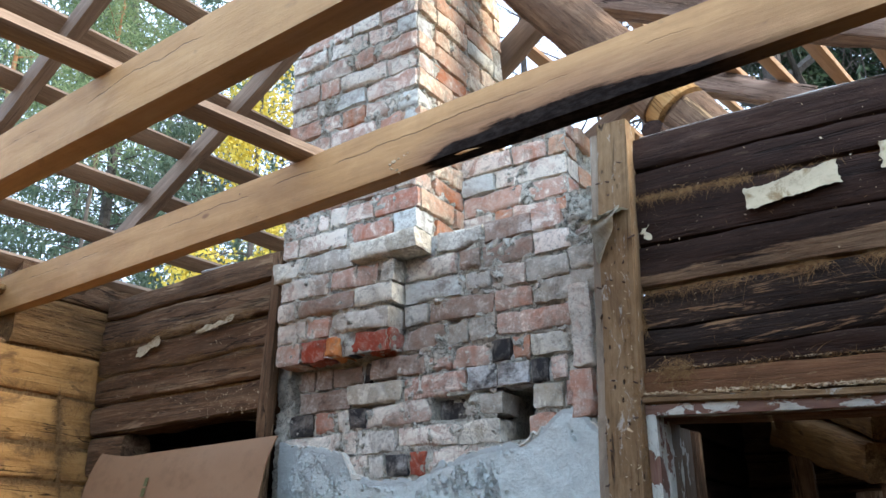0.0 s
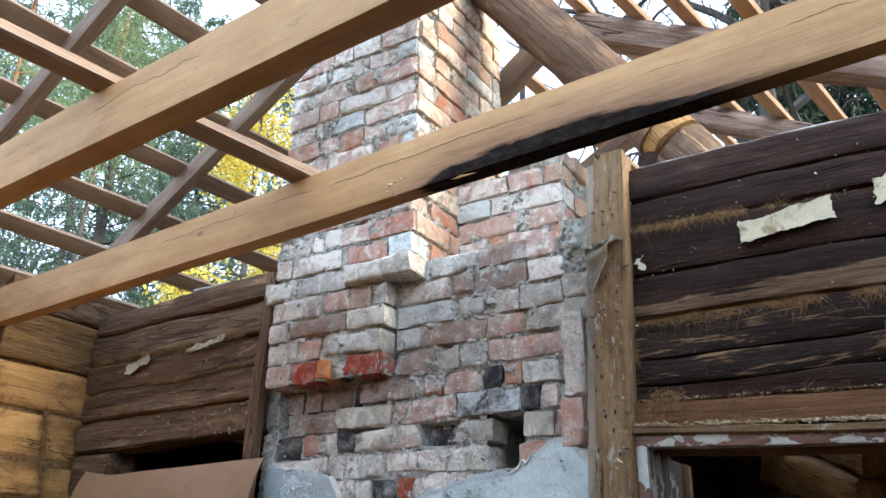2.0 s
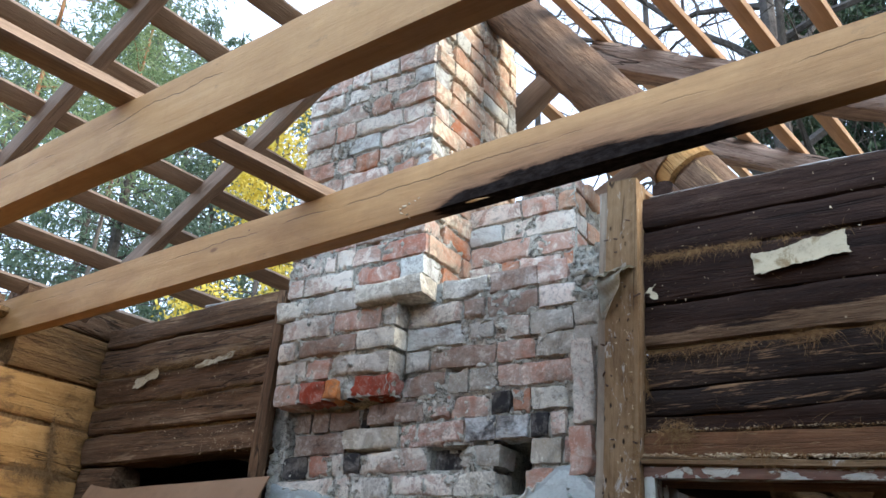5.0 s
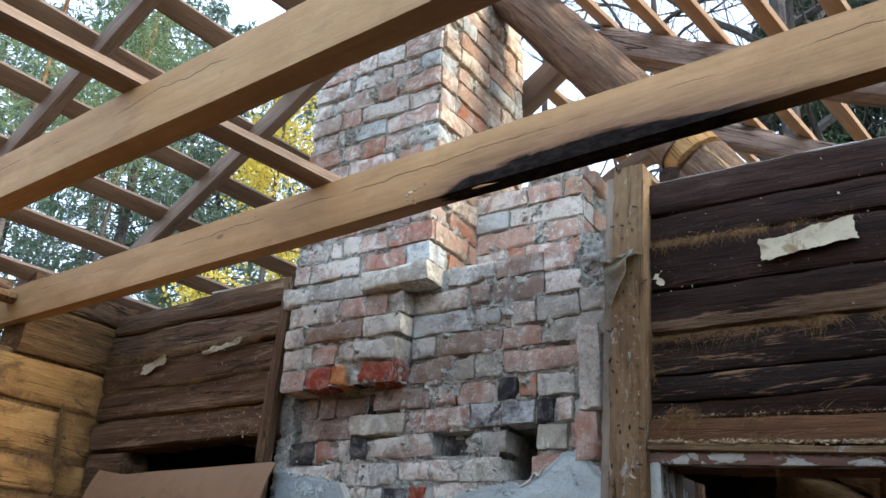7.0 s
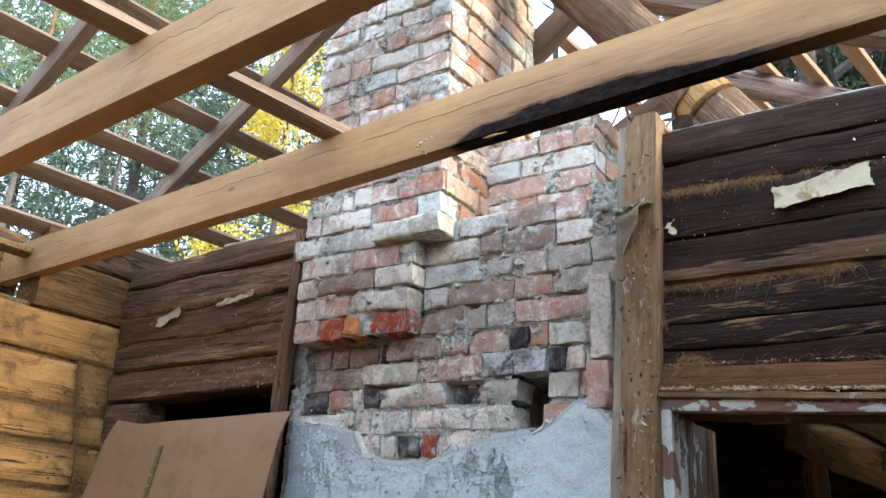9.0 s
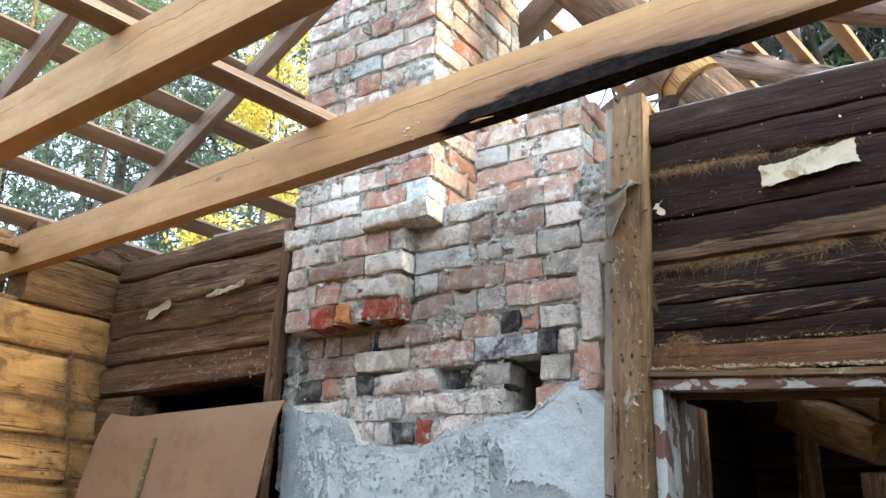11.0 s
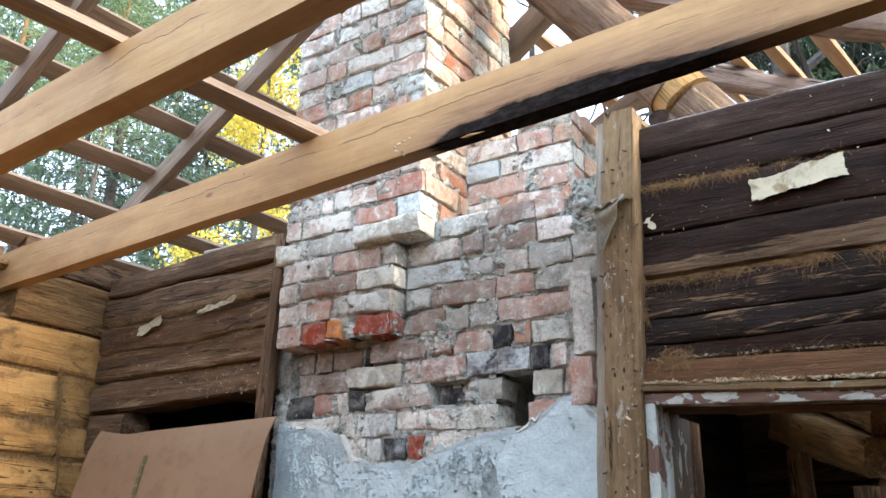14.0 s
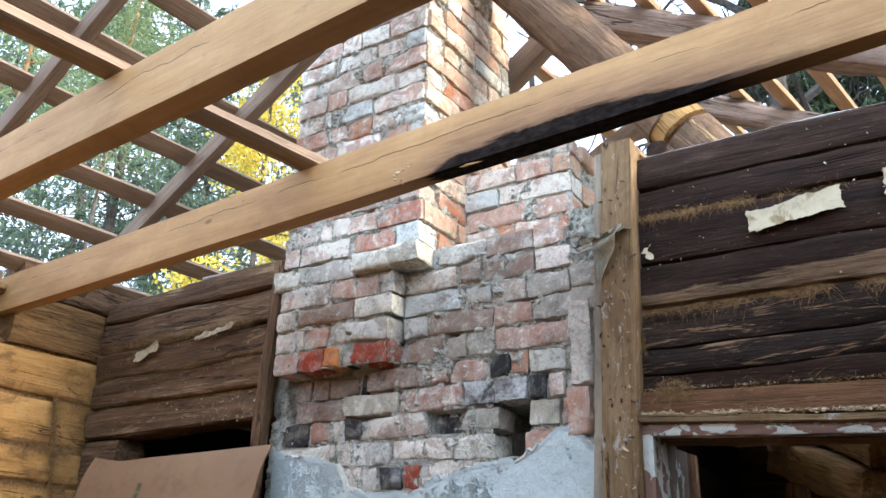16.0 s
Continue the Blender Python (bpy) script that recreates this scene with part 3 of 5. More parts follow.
# ---- ground, floor, outer walls ----
bm = bmesh.new()
bmesh.ops.create_grid(bm, x_segments=60, y_segments=60, size=1)
for v in bm.verts:
    x, y = v.co.x, v.co.y
    far = Vector((x * abs(x) * 600, y * abs(y) * 600, 0))
    inside = 1 if far.length > 9 else 0
    v.co = far + Vector((0, 0, inside * 0.25 * noise.noise(far * 0.08) - 0.15))
tagged(part("ground", bm, M_SOIL), "brown and green forest soil round the house", "ground", kind="structure")

# unseen floor, its tone set low to limit light bounced onto the beams
floor = tagged(new("floor"), "unseen wooden floor boards kept dark to limit bounced light", "floor", kind="structure")
for i in range(22):
    x = -3.5 + i * 0.2
    timber("board", (x + 0.1, -1.8, -0.02), (x + 0.1, 2.4, -0.02), 0.196, 0.04, M_FLOOR, floor, i, power=12, ring=12, step=0.7)

X_LEFT, Y_BACK = -3.53, 2.40
LOG_DEEP = 0.16

wall_left = tagged(new("wall_left"), "bare honey-brown log wall with tow in its joints", "log wall", kind="structure")
LEFT_LOGS = [2.975, 2.803, 2.556, 2.346, 2.128, 1.966, 1.775, 1.58, 1.38, 1.17, 0.95, 0.73, 0.5, 0.25, 0.0]
for i, (top, low) in enumerate(zip(LEFT_LOGS, LEFT_LOGS[1:])):
    a = (X_LEFT - LOG_DEEP / 2, -1.95, (top + low) / 2)
    b = (X_LEFT - LOG_DEEP / 2, 2.56, (top + low) / 2)
    if i > 2:
        # below, the logs stop short of the corner and end pieces are let in
        cut = 2.22 + 0.16 * (2.34 - (top + low) / 2)
        timber("log_end", (a[0] - 0.012, cut + 0.012, a[2]), (b[0] - 0.012, b[1], b[2]), LOG_DEEP, top - low - 0.010, M_HONEY, wall_left, 60 + i, power=11, rough=0.008, step=0.04, ring=32)
        b = (b[0], cut, b[2])
    elif i < 2:
        # the two top logs are hewn back where the tie beams bear on them
        back = X_LEFT - LOG_DEEP / 2 - 0.32
        timber("log", (back, -1.95, a[2]), (back, 2.02, a[2]), LOG_DEEP, top - low - 0.012, M_BROWN, wall_left, 18 + i, power=11, rough=0.008, step=0.2)
        a = (a[0], 1.945, a[2])
    timber("log", a, b, LOG_DEEP, top - low - (0.012 if i < 2 else 0.020), M_BROWN if i == 0 else M_AGED if i == 1 else M_HONEY, wall_left, 20 + i, power=11, rough=0.011 if i < 2 else 0.006, step=0.04, ring=40)

wall_back_left = tagged(new("wall_back_left"), "dark brown log wall with torn paper and tow", "log wall", kind="structure")
LEFT_BACK = [2.872, 2.757, 2.602, 2.460, 2.327, 2.190]
for i, (top, low) in enumerate(zip(LEFT_BACK, LEFT_BACK[1:])):
    timber("log", (-3.52, Y_BACK + LOG_DEEP / 2, (top + low) / 2), (-2.36, Y_BACK + LOG_DEEP / 2, (top + low) / 2 + 0.01),
           LOG_DEEP, top - low - 0.008, M_BROWN, wall_back_left, 50 + i, power=11, rough=0.011, step=0.03, ring=40)
for i in range(11):
    z = 2.19 - 0.2 * i
    timber("log", (-3.52, Y_BACK + LOG_DEEP / 2, z - 0.1), (-3.27, Y_BACK + LOG_DEEP / 2, z - 0.1), LOG_DEEP, 0.19, M_BROWN, wall_back_left, 70 + i, power=5)

wall_back_right = tagged(new("wall_back_right"), "blackened log wall with worn bands and tow", "log wall", kind="structure")
RIGHT_BACK = [2.948, 2.831, 2.720, 2.554, 2.414, 2.284, 2.203, 2.140]
for i, (top, low) in enumerate(zip(RIGHT_BACK, RIGHT_BACK[1:])):
    timber("log", (-0.80, Y_BACK + LOG_DEEP / 2, (top + low) / 2 + 0.004), (0.95, Y_BACK + LOG_DEEP / 2, (top + low) / 2 - (0.035, 0.018, 0.012, 0.0, 0.004, 0.004, 0.01)[i]),
           LOG_DEEP, top - low - 0.007, (M_DARK, M_DARK, M_DARK, M_DARK_BARE, M_DARK_WORN, M_DARK_WORN, M_DARK)[i], wall_back_right, 90 + i, power=13, rough=0.009, step=0.03, ring=44)
for i in range(11):
    z = 2.14 - 0.195 * i
    timber("log", (0.14, Y_BACK + LOG_DEEP / 2, z - 0.1), (0.95, Y_BACK + LOG_DEEP / 2, z - 0.1), LOG_DEEP, 0.19, M_DARK, wall_back_right, 110 + i, power=5)

# plain walls behind the camera and beyond the door close the house
wall_right = tagged(new("wall_right"), "plain brown log wall", "log wall", kind="structure")
wall_front = tagged(new("wall_front"), "plain brown log wall", "log wall", kind="structure")
for i in range(14):
    z = 0.105 + 0.21 * i
    timber("log", (1.03, -1.95, z), (1.03, 2.56, z), LOG_DEEP, 0.205, M_BROWN, wall_right, 140 + i, power=5, step=0.3)
    timber("log", (-3.45, -1.87, z), (0.95, -1.87, z), LOG_DEEP, 0.205, M_BROWN, wall_front, 160 + i, power=5, step=0.3)

# packed chinking inside the walls
for wall, levels, a, b in ((wall_left, LEFT_LOGS, (X_LEFT - 0.08, -1.9), (X_LEFT - 0.08, 2.5)), (wall_back_left, LEFT_BACK, (-3.5, 2.48), (-2.38, 2.48)),
                           (wall_back_right, RIGHT_BACK, (-0.78, 2.48), (0.9, 2.48)), (wall_right, [0.21 * i for i in range(15)], (1.03, -1.9), (1.03, 2.5)),
                           (wall_front, [0.21 * i for i in range(15)], (-3.4, -1.87), (0.9, -1.87))):
    for i, z in enumerate(levels[1:-1]):
        timber("chinking", (*a, z), (*b, z - (0.012 if wall is wall_back_right else 0)), 0.09, 0.05, M_TOW, wall, 800 + i, power=3, ring=8, step=0.5)

# the dark back rooms
back_room = tagged(new("wall_back_rooms"), "log walls of the rooms behind, two coloured dark as shade", "log wall", kind="structure")
for i in range(12):
    z = 0.1 + 0.2 * i
    timber("log", (-3.6, 5.2, z), (0.3, 5.2, z), LOG_DEEP, 0.206, M_BROWN, back_room, 180 + i, power=5, step=0.3)
    # the darker wood here and at x -1.25 paints in the rooms' shade
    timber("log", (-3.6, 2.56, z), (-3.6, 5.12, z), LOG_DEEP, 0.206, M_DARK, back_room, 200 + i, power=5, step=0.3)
    timber("log", (0.02, 2.57, z), (0.02, 5.12, z), LOG_DEEP, 0.206, M_BROWN, back_room, 220 + i, power=5, step=0.12, rough=0.008)
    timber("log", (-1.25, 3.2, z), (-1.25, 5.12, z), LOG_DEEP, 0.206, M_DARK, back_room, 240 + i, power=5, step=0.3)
# two short unseen logs added to keep the sun off the door lining
for i in range(2):
    timber("log", (0.02, 2.57, 2.5 + 0.2 * i), (0.02, 2.98, 2.5 + 0.2 * i), LOG_DEEP, 0.206, M_BROWN, back_room, 260 + i, power=5, step=0.12, rough=0.008)
# unseen ceiling; board lengths are stepped to steer daylight into the hall
bm = boxes(*[(-3.68 + 0.2 * i, -3.485 + 0.2 * i, 2.56 if i < 13 else 2.9 if i < 16 else 3.9, 5.28, 2.42, 2.46) for i in range(19)])
tagged(part("ceiling", bm, M_BROWN, smooth=False), "assumed boarded ceiling of the back rooms with a gap for daylight", "ceiling", kind="structure")


# ---- brick masonry ----
def brick_meshes():
    made = {}
    for kind, lx, wild in (("long", 0.24, 1), ("mid", 0.17, 1), ("short", 0.10, 1), ("broken", 0.13, 2.7)):
        made[kind] = []
        for v in range(8):
            bm = bmesh.new()
            bmesh.ops.create_cube(bm, size=1)
            bmesh.ops.subdivide_edges(bm, edges=bm.edges[:], cuts=5, use_grid_fill=True)
            off = Vector((v * 5.3, lx * 50, v * 2.9))
            half = Vector((lx / 2, 0.06, 0.0375))
            for w in bm.verts:
                p = Vector([c * 2 * h for c, h in zip(w.co, half)])
                out = sum(abs(c) > 0.49 for c in w.co)
                if out >= 2:
                    worn = 0.0012 + 0.006 * max(0.0, noise.noise(p * 22 + off * 3) + 0.1)
                    p -= Vector([math.copysign(worn, c) if abs(c) > 0.49 else 0 for c in w.co])
                p += noise.noise_vector(p * 12 + off) * 0.0045 * wild + noise.noise_vector(p * 40 + off) * 0.0028 * wild + noise.noise_vector(p * 110 + off) * (0.0016 if wild < 2 else 0.006)
                chip = noise.noise(p * 10 + off * 2)
                if out >= 2 and chip > 0.25:
                    p *= 1 - 0.22 * (chip - 0.1)
                w.co = p
            made[kind].append(bm)
    return made


SHAPES = brick_meshes()
MESHES = {}
STEP, TALL = 0.0895, 0.0815


def brick(parent, code, x, y, z, wide, deep=0.12, turn=0.0):
    """One brick by its middle; turned by 90 degrees it faces +x."""
    kind = "broken" if code in "fq" else "long" if wide > 0.2 else "mid" if wide > 0.13 else "short"
    v = random.randrange(8)
    if (kind, v, code) not in MESHES:
        me = bpy.data.meshes.new("brick")
        SHAPES[kind][v].to_mesh(me)
        me.polygons.foreach_set("use_smooth", [True] * len(me.polygons))
        me.set_sharp_from_angle(angle=radians(45))
        me.materials.append(BRICK[code])
        MESHES[kind, v, code] = me
    base = {"long": 0.24, "mid": 0.17, "short": 0.10, "broken": 0.13}[kind]
    ob = new("brick", MESHES[kind, v, code])
    flip = 180 if random.random() < 0.5 else 0
    high = random.uniform(0.94, 1.05) * TALL / 0.075
    ob.matrix_world = pose(x, y, z, random.uniform(-1.5, 1.5), random.uniform(-1.6, 1.6), turn + flip + random.uniform(-2, 2)) @ Matrix.Diagonal((wide / base, deep / 0.12, high, 1))
    ob.parent = parent
    return ob


def course(parent, text, x, y, z, joint=0.009):
    """A row of bricks from its left end: a colour letter and a width in centimetres each; '_' leaves a gap, '*' sets a brick proud, '-' sets it back."""
    for word in text.split():
        shift = -0.035 * word.count("*") + 0.03 * word.count("-") + random.uniform(-0.006, 0.006)
        word = word.strip("*-")
        wide = float(word[1:]) / 100
        if word[0] != "_":
            brick(parent, word[0], x + wide / 2, y + 0.06 + shift, z + random.uniform(-0.003, 0.003), wide - joint * random.uniform(0.3, 1.6))
        x += wide


def mortar(parent, u0, u1, z0, z1, face, side=False, holes=(), dents=(), seed=0):
    """The uneven bed of mortar between the bricks: a sheet with its own swells, smeared over edges here and there."""
    bm = bmesh.new()
    step = 0.006
    nu, nz = int((u1 - u0) / step), int((z1 - z0) / step)
    grid = []
    for i in range(nu + 1):
        col = []
        for j in range(nz + 1):
            u, z = u0 + (u1 - u0) * i / nu, z0 + (z1 - z0) * j / nz
            q = Vector((u, z, seed))
            d = 0.0105 - 0.013 * noise.noise(q * 8) - 0.011 * noise.noise(q * 33) - 0.008 * noise.noise(q * 75)
            d += 0.09 * max(0.0, noise.noise(q * 17 + Vector((3, 1, 8))) - 0.22) - 0.035 * max(0.0, noise.noise(q * 24 + Vector((9, 2, 4))) - 0.28)
            for a, b, c, e, deep in dents:
                if a < u < b and c < z < e:
                    d += deep
            col.append(bm.verts.new((face - d, u, z) if side else (u, face + d, z)))
        grid.append(col)
    for i in range(nu):
        for j in range(nz):
            u, z = u0 + (u1 - u0) * (i + 0.5) / nu, z0 + (z1 - z0) * (j + 0.5) / nz
            if not any(a < u < b and c < z < e for a, b, c, e in holes):
                f = (grid[i][j], grid[i + 1][j], grid[i + 1][j + 1], grid[i][j + 1])
                bm.faces.new(f)
    bmesh.ops.recalc_face_normals(bm, faces=bm.faces)
    bmesh.ops.delete(bm, geom=[v for v in bm.verts if not v.link_faces], context="VERTS")
    return part("mortar", bm, M_MORTAR, parent)


stove = thing("brick_stove", "half-dismantled brick stove with flaking limewash and soot", "stove")
Y_BASE, Y_COL, Y_TOP = 2.42, 2.34, 2.66
Z_BASE = 2.301

# broken face under the overhang, downwards
for i, (x, row) in enumerate([
    (-2.295, "_2 n10- n9- n15- k5- n27 r11 p16 k8 o7 y15"),
    (-2.295, "_5 n26- y26 r28 s12 s13 k7 p7"),
    (-2.273, "k13 r11 w6 k8 w29 k15-- g15 _11 y12 r4"),
    (-2.295, "w29 w8 g18 w26 y17 _10 p11 w6"),
    (-2.287, "w20 w21 g8 k11 f7 w21 w19 w18"),
    (-2.29, "w25 w25 w25 w25 w25"),
    (-2.29, "w12 w25 w25 w25 w25 w12"),
]):
    course(stove, row, x, Y_BASE, Z_BASE - STEP * i)
# the column that stands proud, upwards
for i, (x, row) in enumerate([
    (-2.291, "p14 f12 q8 k5- f18"),
    (-2.29, "w15 p13 g29"),
    (-2.293, "w10 n30 y18"),
    (-2.292, "w27 p24 g7"),
    (-2.339, "y18 g26 y32*"),
]):
    course(stove, row, x, Y_COL, Z_BASE + STEP * (i + 1))
# the face beside it
for i, row in enumerate(["n18 g10 g11 p30", "g11 n28 p15 g15", "b26 g12 w14 g17", "w24 n10 n21 p15", "b15 g20 n20 p12"]):
    course(stove, row, -1.715, Y_BASE, Z_BASE + STEP * (i + 1))
# the set-back top
for i, row in enumerate(["b15 n16 p17", "w15 o9 p18 o6", "p29 p19", "b16 w32", "p24 p16 c8", "_24 w13 p11"]):
    z = 2.804 + STEP * i
    course(stove, row, -1.60, Y_TOP, z)
    for k in range(3):
        brick(stove, "cycp"[k + i % 2], -1.124 - 0.055, Y_TOP + (0.125 if i % 2 else 0.245) + 0.25 * (k - 1) + 0.122, z, 0.235, turn=90) if k else None
# narrow strip of masonry between the stove and the post
for i, code in enumerate("ww_____ggnn"):
    if code != "_":
        brick(stove, code, -0.975, Y_BASE + 0.05 + (0.03 if i > 8 else 0), 1.86 + STEP * i, 0.10)
for code, x, z, tall in (("w", -0.992, 2.342, 0.285), ("p", -1.005, 2.117, 0.155)):
    stood = brick(stove, code, x, Y_BASE, z, 0.24)
    stood.matrix_world = pose(x, Y_BASE + 0.035, z, 0, 88, 0) @ Matrix.Diagonal((tall / 0.24, 1.0, 1.05, 1))

FLUE = (-1.33, -1.19, 1.99, 2.17)
mortar(stove, -2.31, -1.02, 1.75, 2.36, Y_BASE, holes=(FLUE,), dents=((-2.27, -1.76, 2.16, 2.35, 0.036), (-1.60, -1.44, 2.09, 2.165, 0.05)), seed=1)
mortar(stove, -2.29, -1.725, 2.352, 2.79, Y_COL, seed=2)
mortar(stove, -1.725, -1.02, 2.34, 2.78, Y_BASE, seed=3)
mortar(stove, -1.61, -1.12, 2.75, 3.27, Y_TOP, holes=((-1.62, -1.36, 3.21, 3.3),), seed=4)
mortar(stove, Y_TOP, 3.05, 2.75, 3.27, -1.124, side=True, seed=5)
mortar(stove, Y_COL, Y_BASE + 0.02, 2.352, 2.79, -1.725, side=True, seed=6)
mortar(stove, -1.03, -0.90, 1.45, 2.83, Y_BASE - 0.006, seed=7)
mortar(stove, -2.36, -2.27, 1.30, 2.37, Y_BASE + 0.010, seed=8)
bm = boxes((-2.28, -1.35, Y_BASE + 0.09, 3.05, 0.0, 2.4), (-1.185, -0.93, Y_BASE + 0.09, 3.05, 0.0, 2.4), (-1.35, -1.185, Y_BASE + 0.09, 3.05, 0.0, 1.985),
           (-1.35, -1.185, Y_BASE + 0.09, 3.05, 2.175, 2.4), (-1.35, -1.185, 2.80, 3.05, 1.985, 2.175),
           (-2.27, -1.74, Y_COL + 0.03, 3.04, 2.358, 2.78), (-1.74, -1.03, Y_BASE + 0.09, 3.04, 2.4, 2.77), (-1.62, -1.15, Y_TOP + 0.03, 3.04, 2.77, 3.2))
part("core", bm, M_MORTAR, stove, smooth=False)

chimney = thing("chimney", "square brick chimney with worn pink and white limewash", "chimney")
CHIMNEY = ["w9 w26 r23 b11", "p25 w9 p14 r22", "p14 p20 n24 w11", "w25 p13 w25 g7", "p12 w24 p24 w9", "w24 p24 p13 b8", "p19 p11 o12 w15 b12",
           "w16 g4 b22 p27", "w17 p11 w25 w16", "p9 w26 p12 p22", "w20 w23 p15 b11", "p23 p11 w15 p20", "w25 p25 w19", "p12 w25 p25 b7", "w25 p13 p25 w6", "p25 w25 p19", "g12 p25 w25 g7"]
# mostly the sun-tinted bricks, as this side faces the sun
RIGHT_FACE = "ccccccyccocc"
for i, row in enumerate(CHIMNEY):
    z = 2.838 + STEP * i
    course(chimney, row, -2.29, Y_COL, z)
    y = Y_COL + (0.13 if i % 2 == 0 else 0.003)
    while y < 3.0:
        w = min(random.choice((0.25, 0.26, 0.25, 0.13)), 3.06 - y)
        if w > 0.05:
            brick(chimney, random.choice(RIGHT_FACE), -1.60 - 0.058 + (0.007 if i % 2 else 0) + random.uniform(-0.004, 0.004), y + w / 2, z, w - 0.010, turn=90)
        y += w
mortar(chimney, -2.29, -1.605, 2.79, 4.30, Y_COL, seed=11)
mortar(chimney, Y_COL + 0.01, 3.05, 2.79, 4.30, -1.60, side=True, seed=12)
part("core", boxes((-2.27, -1.63, Y_COL + 0.03, 3.04, 2.78, 4.25)), M_MORTAR, chimney, smooth=False)

# ---- plaster skin on the stove ----
def plaster_edge(x):
    knots = ((-2.30, 2.06), (-2.12, 2.03), (-1.98, 2.00), (-1.93, 1.93), (-1.86, 1.895), (-1.66, 1.885), (-1.55, 1.93), (-1.38, 1.972), (-1.22, 1.985), (-1.14, 2.03), (-1.08, 2.078), (-1.02, 2.070), (-0.985, 2.02), (-0.93, 1.985))
    for (x0, z0), (x1, z1) in zip(knots, knots[1:]):
        if x <= x1:
            return z0 + (z1 - z0) * (x - x0) / (x1 - x0)
    return knots[-1][1]


bm = bmesh.new()
cols = []
NX, NZ = 200, 90
for i in range(NX + 1):
    x = -2.30 + 1.37 * i / NX
    top = plaster_edge(x) + 0.018 * noise.noise(Vector((x * 19, 3, 0))) + 0.012 * noise.noise(Vector((x * 60, 9, 0)))
    col = []
    for j in range(NZ + 1):
        z = 1.0 + (top - 1.0) * (j / NZ) ** 0.75
        bulge = 0.010 * noise.noise(Vector((x * 3, z * 3, 1))) + 0.004 * noise.noise(Vector((x * 16, z * 16, 4)))
        flake = 0.0015 * noise.noise(Vector((x * 60, z * 60, 7)))
        lip = 0.003 if j == NZ else 0.0
        col.append(bm.verts.new((x, Y_BASE - 0.016 - bulge - flake + lip, z)))
    col.append(bm.verts.new((x, Y_BASE + 0.05, top)))
    cols.append(col)
for c0, c1 in zip(cols, cols[1:]):
    for j in range(len(c0) - 1):
        bm.faces.new((c0[j], c1[j], c1[j + 1], c0[j + 1]))
bmesh.ops.recalc_face_normals(bm, faces=bm.faces)
part("plaster", bm, M_PLASTER, stove, "rough grey-white plaster")

# the white skin that peels off it: broken patches with lifted rims
bm = bmesh.new()
cell, corner = 0.0036, {}


def skin(x, z):
    q = Vector((x, z, 0))
    tall = Vector((x, z * 0.55, 0))
    f = noise.noise(tall * 18 + Vector((2, 5, 7))) * 0.5 + noise.noise(tall * 60 + Vector((1, 4, 2))) * 0.5 + noise.noise(q * 130) * 0.4
    keep = 0.55 * min(1.0, max(-1.0, (x + 1.75) / 0.45)) + 0.75 * noise.noise(q * 2.6 + Vector((7, 7, 1)))
    # one torn place where the skin has dropped off, and grime at the foot beside it
    bare = max(0.0, 1.3 - math.hypot((x + 1.342) / 0.026, (z - 1.795) / 0.075)) + max(0.0, 1.2 - math.hypot((x + 1.20) / 0.15, (z - 1.71) / 0.055))
    return f + keep + 0.18 - 2.4 * bare


def corner_at(i, j):
    if (i, j) not in corner:
        x, z = -2.295 + i * cell, 1.52 + j * cell
        bulge = 0.010 * noise.noise(Vector((x * 3, z * 3, 1))) + 0.004 * noise.noise(Vector((x * 16, z * 16, 4)))
        rim = max(0.0, 1 - max(0.0, skin(x, z)) / 0.16)
        corner[i, j] = bm.verts.new((x, Y_BASE - 0.0180 - bulge - 0.0034 * rim, z))
    return corner[i, j]


for i in range(int(1.35 / cell)):
    x = -2.295 + (i + 0.5) * cell
    top = plaster_edge(x) - 0.018
    for j in range(int((top - 1.52) / cell)):
        if skin(x, 1.52 + (j + 0.5) * cell) > 0:
            bm.faces.new((corner_at(i, j), corner_at(i + 1, j), corner_at(i + 1, j + 1), corner_at(i, j + 1)))
bmesh.ops.smooth_vert(bm, verts=bm.verts[:], factor=0.5, use_axis_x=True, use_axis_y=False, use_axis_z=True)
bmesh.ops.solidify(bm, geom=bm.faces[:], thickness=-0.0010)
bmesh.ops.recalc_face_normals(bm, faces=bm.faces)
part("limewash_skin", bm, M_SKIN, stove, "peeling white limewash")

# curled chips of limewash standing off the wall
rnd = random.Random(515)
bm = bmesh.new()
count = 0
